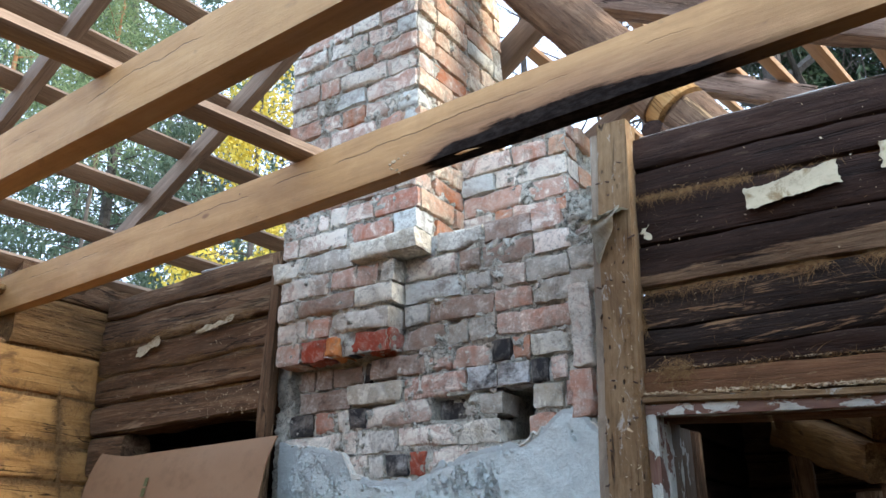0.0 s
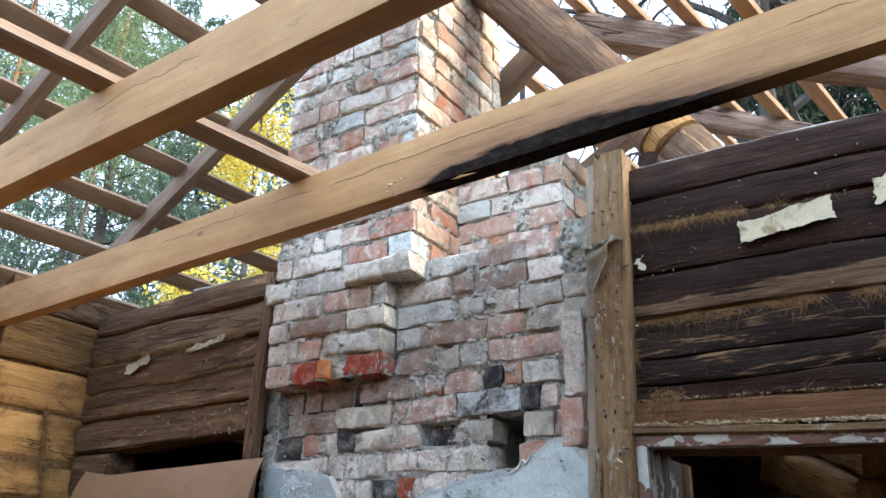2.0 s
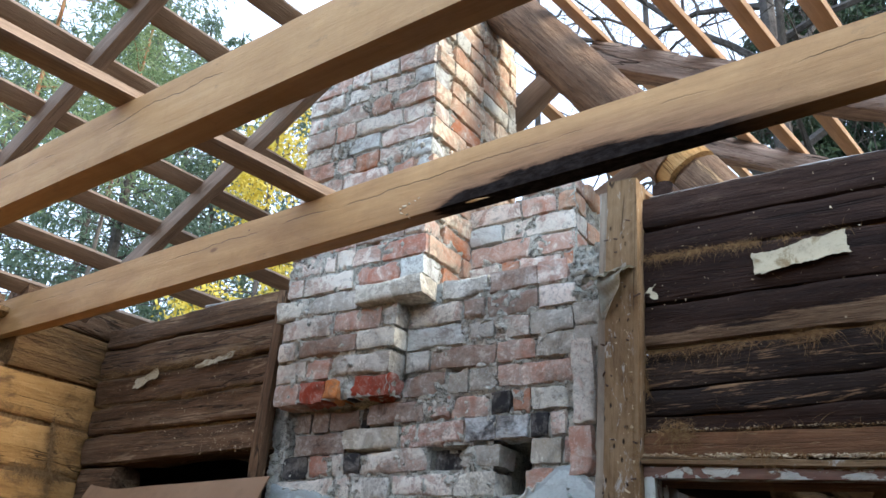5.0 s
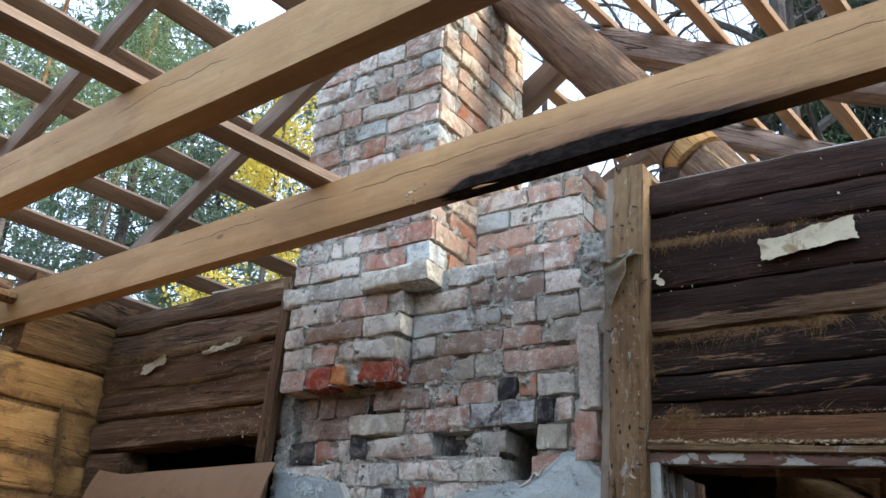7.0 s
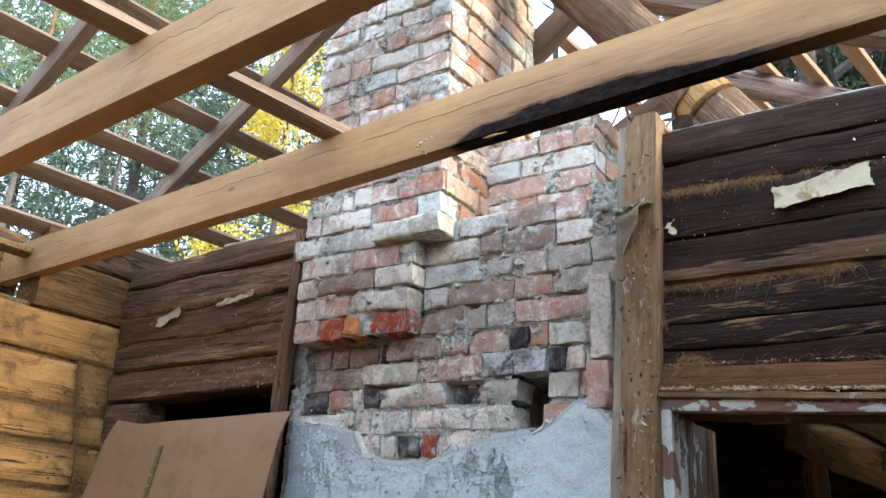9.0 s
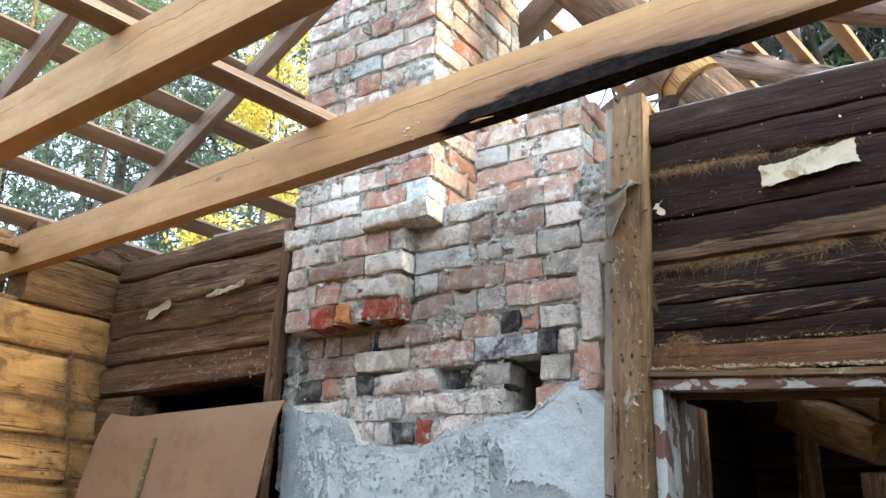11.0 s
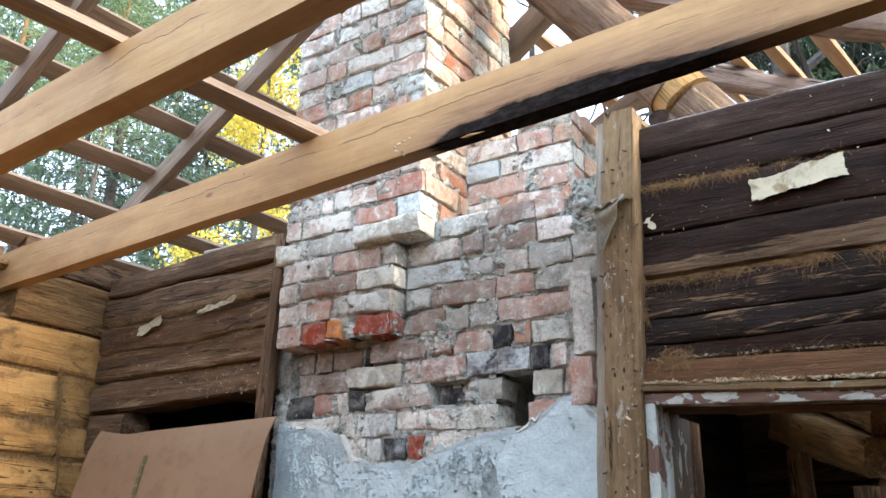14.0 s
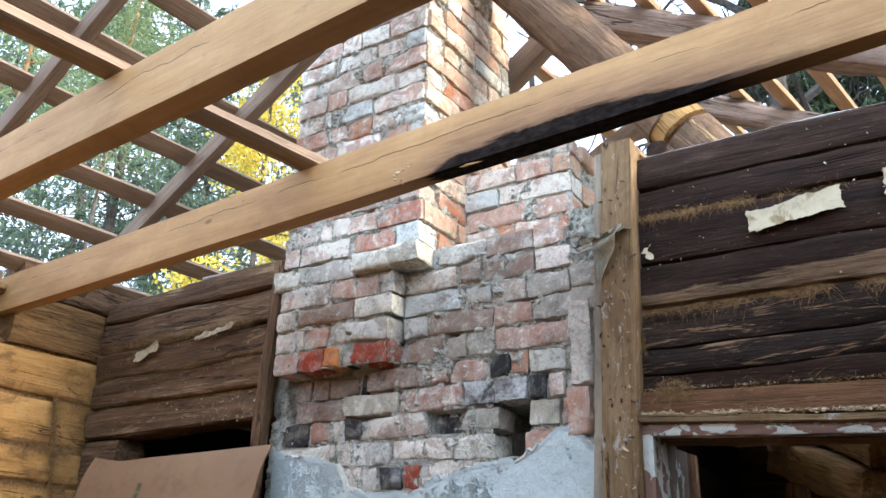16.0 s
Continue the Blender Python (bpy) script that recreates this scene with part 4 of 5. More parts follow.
while count < 900:
    x, z = rnd.uniform(-2.25, -0.98), rnd.uniform(1.53, 2.0)
    thick_here = noise.noise(Vector((x * 4.5, z * 4.5, 12))) + 0.7 * math.exp(-((x + 1.52) / 0.20) ** 2 - ((z - 1.80) / 0.10) ** 2)
    if z > plaster_edge(x) - 0.03 or thick_here + rnd.gauss(0, 0.18) < 0.22:
        continue
    count += 1
    y = Y_BASE - 0.0165 - 0.010 * noise.noise(Vector((x * 3, z * 3, 1))) - 0.004 * noise.noise(Vector((x * 16, z * 16, 4)))
    turn, size, lift = rnd.uniform(0, 6.28), rnd.uniform(0.004, 0.013) * rnd.uniform(0.6, 1.2), rnd.uniform(0.3, 1.1)
    along, side = Vector((math.cos(turn), 0, math.sin(turn))), Vector((-math.sin(turn), 0, math.cos(turn)))
    strip = []
    for k in range(3):
        c = Vector((x, y, z)) + along * (size * k * 0.5) + Vector((0, -size * lift * (k / 2) ** 1.6, 0))
        w = size * (0.34, 0.55, 0.30)[k] * rnd.uniform(0.7, 1.3)
        strip.append((bm.verts.new(c - side * w), bm.verts.new(c + side * w * rnd.uniform(0.6, 1.3))))
    for p, q in zip(strip, strip[1:]):
        bm.faces.new((p[0], q[0], q[1], p[1]))
bmesh.ops.solidify(bm, geom=bm.faces[:], thickness=0.0008)
tagged(part("loose_limewash", bm, M_SKIN, stove, "curled white limewash chips"), kind="stuff")

# the broken rim of the plaster, cream where it is fresh
M_RIM = plain_mat("fresh_plaster_edge", (0.60, 0.585, 0.51), (0.74, 0.72, 0.63), 35, 0.9, 0.6, 0.005)
bm = bmesh.new()
rows = []
for i in range(NX * 2 + 1):
    x = -2.295 + 1.35 * i / (NX * 2)
    top = plaster_edge(x) + 0.018 * noise.noise(Vector((x * 19, 3, 0))) + 0.012 * noise.noise(Vector((x * 60, 9, 0)))
    wide = 0.055 * max(0.0, noise.noise(Vector((x * 8, 6, 2))) - 0.02) + 0.008 * noise.noise(Vector((x * 45, 2, 2)))
    sunk = 0.012 if wide < 0.004 else 0.0
    bulge = 0.010 * noise.noise(Vector((x * 3, top * 3, 1))) + 0.004 * noise.noise(Vector((x * 16, top * 16, 4)))
    y = Y_BASE - 0.0185 - bulge + sunk
    rows.append([bm.verts.new(p) for p in ((x, y + 0.004, top - max(0.003, wide)), (x, y - 0.0025, top - 0.6 * max(0.003, wide)), (x, y - 0.001, top - 0.001), (x, y + 0.03, top + 0.003))])
for c0, c1 in zip(rows, rows[1:]):
    for j in range(3):
        bm.faces.new((c0[j], c1[j], c1[j + 1], c0[j + 1]))
bmesh.ops.recalc_face_normals(bm, faces=bm.faces)
part("plaster_rim", bm, M_RIM, stove, "cream broken plaster edge")

# ---- posts beside the stove ----
post = thing("door_post", "rough grey-brown wooden post studded with nails", "post")
timber("post", (-0.933, 2.385, 0.0), (-0.8125, 2.385, 3.0), 0.10, 0.108, M_POST, post, 301, up=(1, 0, 0), power=14, rough=0.004)
timber("side_board", (-1.004, 2.392, 0.0), (-0.877, 2.392, 2.968), 0.09, 0.036, M_POST_EDGE, post, 303, up=(1, 0, 0), power=9, rough=0.005)
post2 = thing("opening_post", "worn brown board post beside the stove", "post")
timber("post", (-2.455, 2.385, 0.0), (-2.334, 2.385, 2.86), 0.05, 0.052, M_BROWN, post2, 302, up=(1, 0, 0), power=7, rough=0.005)

# ---- tie beams ----
BEAM_TOP, BEAM_TALL, SKEW = 2.862, 0.175, -0.0705


def beam_line(x, y, behind):
    """A point on a level tie beam whose front face stands at y where x is -1.3; the roof frame is skewed a little to the stove."""
    return (x, y + behind + SKEW * (x + 1.3), BEAM_TOP - BEAM_TALL / 2)


beam_near = thing("tie_beam", "squared yellow pine tie beam across the room", "beam", "tie beams")
timber("beam", beam_line(-4.0, 1.053, 0.039), beam_line(1.05, 1.053, 0.039), 0.078, BEAM_TALL, M_BEAM, beam_near, 401, power=22, rough=0.003, ring=44)
beam_far = thing("tie_beam", "squared pine tie beam with a charred underside", "beam", "tie beams")
timber("beam", beam_line(-4.0, 1.742, 0.030), beam_line(1.05, 1.742, 0.030), 0.060, BEAM_TALL, M_BEAM_CHAR, beam_far, 402, power=22, rough=0.003, ring=44)
M_CHIP = plain_mat("fresh_splinter_wood", (0.60, 0.47, 0.30), (0.74, 0.63, 0.45), 60, 0.8, 0.3)


def shard(name, p, size, mat, parent, seed, label=""):
    """A torn wedge of wood."""
    rnd = random.Random(seed)
    bm = bmesh.new()
    ends = [bm.verts.new(Vector(p) + Vector((k * size[0] / 2, rnd.uniform(-0.3, 0.3) * size[1], rnd.uniform(-0.3, 0.3) * size[2]))) for k in (-1, 1)]
    ring = [bm.verts.new(Vector(p) + Vector((rnd.uniform(-0.3, 0.3) * size[0], math.cos(a) * size[1] / 2, math.sin(a) * size[2] / 2))) for a in (0, 1.3, 2.6, 3.9, 5.2)]
    for i in range(5):
        for e in ends:
            bm.faces.new((ring[i], ring[(i + 1) % 5], e))
    bmesh.ops.recalc_face_normals(bm, faces=bm.faces)
    return part(name, bm, mat, parent, label, smooth=False)


for i, (dx, dz, w) in enumerate(((0, 0, 0.020), (0.018, 0.006, 0.012), (-0.014, -0.006, 0.012), (0.040, 0.010, 0.010), (0.052, 0.016, 0.011), (0.012, -0.030, 0.012), (-0.008, -0.020, 0.014), (0.022, -0.042, 0.008))):
    shard("chip", (-1.272 + dx, 1.738, 2.728 + dz), (w, 0.010, w * 0.6), M_CHIP, beam_far, 900 + i, "pale torn chip of wood" if i == 0 else "")
shard("splinter", (-1.010, 1.725, 2.684), (0.085, 0.008, 0.010), M_BEAM_CHAR, beam_far, 920, "charred hanging splinter")
plank = thing("plank", "long sawn plank lying across the tie beams", "plank")
timber("plank", (-1.940, 0.0, BEAM_TOP + 0.021), (-1.658, 1.855, BEAM_TOP + 0.021), 0.092, 0.04, M_LATH, plank, 403, power=14, ring=16)

# ---- roof, left slope ----
PITCH, LEAD = 0.54, 0.0975


def left_z(x, y):
    """Height of the rafters' tops on the left slope."""
    return 3.49 + PITCH * (0.995 * (x + 2.5) - LEAD * (y - 2.165))


for i, y in enumerate((3.05, 2.08, 1.32, 0.35)):
    r = thing("rafter", "weathered squared rafter on the roof slope", "rafter", "rafters")
    ends = [(x, y + SKEW * (x + 1.3), left_z(x, y + SKEW * (x + 1.3)) - 0.038) for x in ((-3.66, -1.2) if i else (-3.66, -2.42))]
    timber("rafter", *ends, 0.052, 0.088, M_RAFTER, r, 410 + i, power=14, rough=0.003, ring=28)
for i in range(8):
    x = -3.570 + 0.2665 * i
    y1 = 4.6 if i < 5 else 2.18 if i < 6 else 2.25
    la = thing("roof_lath", "sawn roof lath nailed across the rafters", "lath", "roof laths")
    ends = [(x - 0.042 + LEAD * (y - 1.6), y, left_z(x - 0.042 + LEAD * (y - 1.6), y) + 0.014) for y in (-0.5, y1)]
    timber("lath", *ends, 0.088, 0.026, M_LATH, la, 430 + i, up=(-PITCH, 0, 1), power=16, ring=16, rough=0.003)

# ---- roof behind, with its old round log ----
big = thing("round_log", "round stripped roof log leaning down towards the wall", "log")
LOG_TOP, LOG_FOOT = Vector((-1.66, 2.80, 4.553)), Vector((-0.57, 2.80, 3.048))
for name, k0, k1, wide, mat, label in (("log", 0.0, 0.85, 0.235, M_ROUND, ""), ("hewn_face", 0.845, 0.885, 0.226, M_CUT, "hewn wood coloured orange as if sunlit"), ("notch", 0.875, 0.915, 0.150, M_ROUND, ""), ("log_end", 0.90, 1.0, 0.215, M_ROUND, "")):
    timber(name, LOG_TOP.lerp(LOG_FOOT, k0), LOG_TOP.lerp(LOG_FOOT, k1), wide, wide, mat, big, 450 + int(40 * k0), label=label, power=2.3, rough=0.012, step=0.04, ring=28)
strut = thing("roof_strut", "old hewn strut under the round log", "strut")
timber("strut", (-2.05, 3.15, 3.67), (-1.40, 3.15, 4.17), 0.09, 0.14, M_RAFTER, strut, 451, power=6, rough=0.008)
strut2 = thing("roof_strut", "old hewn strut behind the post", "strut")
timber("strut", (-1.5, 3.15, 3.26), (-0.95, 3.15, 3.54), 0.08, 0.075, M_RAFTER, strut2, 452, power=6, rough=0.006)
strut3 = thing("roof_strut", "short dark brace behind the post", "strut")
timber("strut", (-0.97, 3.0, 3.50), (-0.70, 3.0, 3.21), 0.06, 0.06, M_ROUND, strut3, 453, power=6, rough=0.006)
# ---- roof, right slope ----
def right_z(x, y):
    """Height of the rafters' tops on the right slope."""
    return 4.09 - PITCH * (0.986 * (x + 1.0) - 0.165 * (y - 2.5))


for i, (y, deep, tall) in enumerate(((3.05, 0.12, 0.15), (4.05, 0.12, 0.14))):
    r = thing("rafter", "old hewn rafter with notches on the far slope", "rafter", "far rafters")
    drop = tall * 0.58
    timber("rafter", (-1.22, y + 0.06, right_z(-1.22, y) - drop - 0.012), (1.2, y + 0.06, right_z(1.2, y) - drop - 0.012), deep, tall - 0.024, M_OLD_RAFTER, r, 460 + i, power=7, rough=0.012, step=0.05, ring=28)
    # what the notches have left standing of its upper edge
    for k, (x0, x1) in enumerate(((-1.18, -1.05), (-1.02, -0.79), (-0.74, -0.50), (-0.47, -0.30), (-0.2, 0.1), (0.15, 0.5))):
        x0, x1 = x0 + 0.16 * i, x1 + 0.16 * i
        timber("ridge", (x0, y + 0.06, right_z(x0, y) - 0.034), (x1, y + 0.06, right_z(x1, y) - 0.034), deep - 0.006, 0.05, M_OLD_RAFTER, r, 480 + 7 * i + k, power=8, rough=0.008, step=0.03, ring=24)
for i, s_edge in enumerate((-1.59, -1.335, -1.095, -0.815, -0.54)):
    la = thing("roof_lath", "orange sawn lath on the far roof slope", "lath", "far roof laths")
    # level laths, a little out of square with the rafters
    mid = s_edge - 0.045
    ends = []
    for y in (1.4, 5.4):
        x = (mid + 0.165 * y) / 0.986
        ends.append((x, y, right_z(x, y) + 0.014))
    timber("lath", *ends, 0.09, 0.028, M_LATH_NEW, la, 470 + i, up=(PITCH, 0, 1), power=16, ring=16, rough=0.003)

brace = thing("roof_brace", "orange sawn board behind the chimney", "board")
timber("board", (-1.62, 3.22, 4.17), (-1.17, 3.80, 3.66), 0.085, 0.03, M_LATH_NEW, brace, 478, up=(0.28, 0.33, 0.63), power=16, ring=16, rough=0.003)

# ---- door ----
lintel = thing("lintel_board", "red-brown board nailed over the doorway", "board")
timber("board", (-0.80, 2.405, 2.113), (0.95, 2.405, 2.052), 0.05, 0.076, M_LINTEL, lintel, 501, power=16, rough=0.005, ring=28)
ledge = thing("door_ledge", "thin dusty wooden ledge above the door frame", "ledge")
timber("ledge", (-0.80, 2.385, 2.064), (0.95, 2.385, 1.968), 0.06, 0.024, M_POST, ledge, 502, power=8, rough=0.006, ring=16)

door_1 = tagged(new("door_1"), "open doorway in a frame of peeling white paint", "door frame", kind="structure")
timber("head", (-0.80, 2.41, 2.036), (0.12, 2.41, 1.982), 0.07, 0.034, M_PAINT_OLD, door_1, 503, power=16, rough=0.003, ring=20)
timber("jamb", (-0.793, 2.41, 0.0), (-0.780, 2.41, 2.022), 0.07, 0.034, M_PAINT, door_1, 504, up=(1, 0, 0), power=16, rough=0.003, ring=20)
timber("jamb", (0.14, 2.41, 0.0), (0.14, 2.41, 1.965), 0.07, 0.045, M_PAINT, door_1, 505, up=(1, 0, 0), power=16, rough=0.003, ring=20)
timber("head", (-0.78, 2.507, 2.026), (0.12, 2.507, 1.973), 0.12, 0.026, M_LINTEL, door_1, 506, power=14, rough=0.004, ring=16)
# the innermost board is brown wood, painting in the dimness of the hall
for i, (y, w, m) in enumerate(((2.468, 0.045, M_PAINT), (2.540, 0.092, M_LINING), (2.640, 0.10, M_LINING), (2.75, 0.115, M_BROWN))):
    timber("lining", (-0.780, y, 0.0), (-0.772, y, 2.010), w, 0.025, m, door_1, 510 + i, up=(1, 0, 0), power=14, rough=0.003, ring=16)

hall = thing("hall_beam", "honey-brown rough beam crossing the dark hall", "beam")
timber("beam", (-0.65, 3.556, 2.114), (-0.225, 2.73, 1.875), 0.09, 0.125, M_AGED, hall, 520, power=13, rough=0.014, step=0.03, ring=32)
hall2 = thing("hall_beam", "dark rough beam under the hall ceiling", "beam")
timber("beam", (-0.537, 3.556, 2.224), (-0.19, 2.73, 1.985), 0.09, 0.075, M_AGED, hall2, 521, power=11, rough=0.012, step=0.03, ring=32)
for i, (x, y, top) in enumerate(((-0.56, 3.36, 1.98), (-0.275, 2.80, 1.80), (-0.20, 2.78, 2.1))):
    h = thing("hall_post", "dark upright board in the hall", "post", "hall posts")
    timber("post", (x, y, 0.0), (x, y, top), 0.03, 0.085, M_BROWN, h, 525 + i, up=(1, 0, 0), power=10, rough=0.006)

# ---- leaning sheet ----
bm = bmesh.new()
grid = []
for i in range(37):
    u = i / 36
    col = []
    for j in range(45):
        v = 1 - (1 - j / 44) ** 1.5
        sag = -0.012 * math.exp(-((u - 0.2) / 0.13) ** 2) - 0.005 * math.sin(u * 6) - 0.020 * math.sin(math.pi * u)
        lean = 0.47 * v - 0.02 * math.sin(u * 4.2) * v + 0.015 * noise.noise(Vector((u * 3, v * 3, 2)))
        z = (2.085 + sag - 0.01 * u) * v
        roll = max(0.0, (v - 0.93) / 0.07)
        lean += 0.030 * roll ** 2
        z -= 0.004 * roll ** 2
        x = -3.34 + 1.075 * u + (0.03 * v if u < 0.02 else 0)
        col.append(bm.verts.new((x, 1.835 + lean, z + 0.01)))
    grid.append(col)
for c0, c1 in zip(grid, grid[1:]):
    for j in range(44):
        bm.faces.new((c0[j], c1[j], c1[j + 1], c0[j + 1]))
bmesh.ops.recalc_face_normals(bm, faces=bm.faces)
bmesh.ops.solidify(bm, geom=bm.faces[:], thickness=0.006)
sheet = thing("hardboard_sheet", "brown hardboard sheet leaning over the low opening", "sheet")
part("sheet", bm, M_SHEET, sheet)
for i in range(8):
    z = 1.935 - 0.042 * i
    y = 1.835 + 0.47 * z / 2.085 - 0.02
    b = boxes((-0.010, 0.010, -0.001, 0.001, -0.017, 0.017))
    part("print_bar", b, M_GREEN, sheet, "faded green printed mark", pose(-2.885 + random.uniform(-0.002, 0.002), y, z, -12), smooth=False)


# ---- torn paper ----
def scrap(name, label, x0, x1, z0, z1, y, seed, tilt=0.0, bite=0.35, rag=1.0):
    """A torn piece of wallpaper on the wall: ragged outline, lifted lower edge."""
    bm = bmesh.new()
    step = 0.0035
    nu, nv = int((x1 - x0) / step), int((z1 - z0) / step)
    keep = {}
    for i in range(nu):
        for j in range(nv):
            u, v = (i + 0.5) / nu, (j + 0.5) / nv
            rim = min(u, 1 - u) * (x1 - x0) / 0.03, min(v, 1 - v) * (z1 - z0) / 0.03
            q = Vector((u * (x1 - x0) * 20, v * (z1 - z0) * 30, seed))
            if min(min(rim), 1.2) + rag * (noise.noise(q) * 0.5 + noise.noise(q * 2.7) * 0.3) + noise.noise(q * 6) * 0.15 > bite:
                keep[i, j] = True
    verts = {}

    def vert(i, j):
        if (i, j) not in verts:
            u, v = i / nu, j / nv
            x, z = x0 + u * (x1 - x0), z0 + v * (z1 - z0) + tilt * (u - 0.5)
            q = Vector((x * 14, z * 14, seed + 3))
            verts[i, j] = bm.verts.new((x, y - 0.004 - 0.016 * (1 - v) ** 2 - 0.006 * abs(noise.noise(q)), z + 0.004 * noise.noise(q * 3)))
        return verts[i, j]

    for i, j in keep:
        bm.faces.new((vert(i, j), vert(i + 1, j), vert(i + 1, j + 1), vert(i, j + 1)))
    for _ in range(5):
        bmesh.ops.smooth_vert(bm, verts=bm.verts[:], factor=0.5, use_axis_x=True, use_axis_y=True, use_axis_z=True)
    bmesh.ops.solidify(bm, geom=bm.faces[:], thickness=0.0015)
    return tagged(part(name, bm, M_PAPER), label, "paper")


scrap("wallpaper_scrap", "torn cream wallpaper clinging to the dark logs", -0.440, -0.148, 2.600, 2.700, 2.396, 1, 0.036, 0.34, 0.55)
scrap("wallpaper_scrap", "small torn cream wallpaper scrap on the dark logs", -0.775, -0.715, 2.555, 2.640, 2.396, 2, 0.01, 0.55)
scrap("wallpaper_scrap", "torn cream wallpaper on the upper logs", -0.06, 0.10, 2.64, 2.75, 2.396, 3, 0.03)
scrap("wallpaper_scrap", "narrow torn wallpaper strip on brown logs", -3.25, -3.06, 2.52, 2.605, 2.396, 9, 0.06, 0.5)
scrap("wallpaper_scrap", "long torn wallpaper strip on brown logs", -2.85, -2.59, 2.575, 2.63, 2.396, 12, 0.035, 0.4)

# a flap of paper curling off the post: a ragged lip above, a tongue hanging below it
bm = bmesh.new()
grid = []
for i in range(17):
    u = i / 16
    col = []
    for j in range(19):
        v = j / 18
        left = -0.905 + 0.012 * v
        right = -0.792 - 0.086 * v ** 1.6
        x = left + (right - left) * u
        z = 2.662 + 0.012 * u - 0.150 * v - 0.012 * v * math.sin(math.pi * u) + 0.006 * noise.noise(Vector((u * 6, v * 5, 3)))
        y = 2.334 - 0.010 - 0.030 * (u ** 2) * (1 - 0.4 * v) - 0.026 * math.exp(-((v - 0.28) / 0.14) ** 2) * (0.4 + u) + 0.014 * math.sin(math.pi * u) * v
        col.append(bm.verts.new((x, y, z)))
    grid.append(col)
for c0, c1 in zip(grid, grid[1:]):
    for j in range(18):
        bm.faces.new((c0[j], c1[j], c1[j + 1], c0[j + 1]))
lip = []
for i in range(25):
    u = i / 24
    lip.append([bm.verts.new((-0.925 + 0.148 * u, 2.338 - 0.050 * v - 0.008 * noise.noise(Vector((u * 8, v, 1))), 2.652 + 0.022 * u + 0.012 * noise.noise(Vector((u * 9, 2, v))) - 0.010 * v)) for v in (0, 0.4, 0.8 + 0.5 * noise.noise(Vector((u * 13, 4, 0))))])
for c0, c1 in zip(lip, lip[1:]):
    for j in range(2):
        bm.faces.new((c0[j], c1[j], c1[j + 1], c0[j + 1]))
bmesh.ops.solidify(bm, geom=bm.faces[:], thickness=0.002)
tagged(part("paper_flap", bm, M_FLAP), "torn grey wallpaper flap curling off the post", "paper")


# ---- tow in the joints ----
def tow(x0, x1, z0, z1, y, count, seed, hang=0.04, axis=0, spread=0.012):
    """Loose fibres along a joint: thin bent blades, too many to count."""
    rnd = random.Random(seed)
    verts, faces = [], []
    for _ in range(int(count * 1.6)):
        u = rnd.random()
        if noise.noise(Vector((u * 9 * abs(x1 - x0 + 0.01), seed * 2.3, 0))) + rnd.gauss(0, 0.25) < 0.02:
            continue
        p = Vector((x0 + (x1 - x0) * u, y - rnd.uniform(0, 0.012), z0 + (z1 - z0) * u + rnd.gauss(0, spread)))
        d = Vector((rnd.gauss(0, 1), -abs(rnd.gauss(0, 0.5)), rnd.gauss(-0.25, 0.8))).normalized()
        length, wide = (0.12 + 1.7 * rnd.random() ** 3.5) * hang * (0.6 + 0.9 * abs(noise.noise(Vector((u * 23, seed, 4))))), rnd.uniform(0.0003, 0.0009)
        side = d.cross(Vector((0.2, 1, 0.1))).normalized() * wide
        base = len(verts)
        for k in range(4):
            q = p + d * (length * k / 3) + Vector((0, 0, -length * 0.35 * (k / 3) ** 2))
            verts += [q - side * (1 - k / 4), q + side * (1 - k / 4)]
        faces += [(base + 2 * k, base + 2 * k + 1, base + 2 * k + 3, base + 2 * k + 2) for k in range(3)]
    if axis:
        verts = [Vector((X_LEFT - (v.y - y), v.x, v.z)) for v in verts]
    me = bpy.data.meshes.new("tow")
    me.from_pydata(verts, [], faces)
    return tagged(place("tow", me, M_TOW), "dry yellow tow sticking out of a log joint", "tow", kind="stuff")


tow(-0.80, -0.40, 2.722, 2.712, 2.402, 1700, 1, 0.028, 0, 0.006)
tow(-0.40, 0.3, 2.712, 2.70, 2.402, 700, 2, 0.024, 0, 0.004)
tow(-0.80, 0.4, 2.402, 2.394, 2.402, 3800, 3, 0.042, 0, 0.007)
tow(-0.80, -0.775, 2.40, 2.28, 2.396, 700, 4, 0.03)
tow(-0.80, 0.4, 2.153, 2.111, 2.39, 900, 5, 0.03, 0, 0.005)
tow(-0.80, 0.3, 2.078, 2.030, 2.375, 2200, 6, 0.016, 0, 0.004)
tow(-3.45, -2.45, 2.60, 2.625, 2.380, 3000, 7, 0.045)
tow(-3.45, -2.45, 2.455, 2.47, 2.390, 2200, 8, 0.04)
tow(1.2, 2.35, 2.131, 2.131, 0.0, 5200, 9, 0.045, 1)
tow(1.2, 2.35, 1.962, 1.962, 0.0, 5200, 10, 0.045, 1)
tow(1.2, 2.35, 2.348, 2.348, 0.0, 1600, 11, 0.035, 1)
tow(2.215, 2.325, 2.36, 1.70, 0.0, 6000, 12, 0.045, 1, 0.02)
tow(2.23, 2.40, 2.335, 2.345, 0.0, 700, 13, 0.05, 1, 0.03)

# ---- crumbs of plaster and sawdust ----
M_CRUMB = plain_mat("pale_crumbs", (0.42, 0.31, 0.18), (0.66, 0.54, 0.36), 50, 0.9, 0.3)


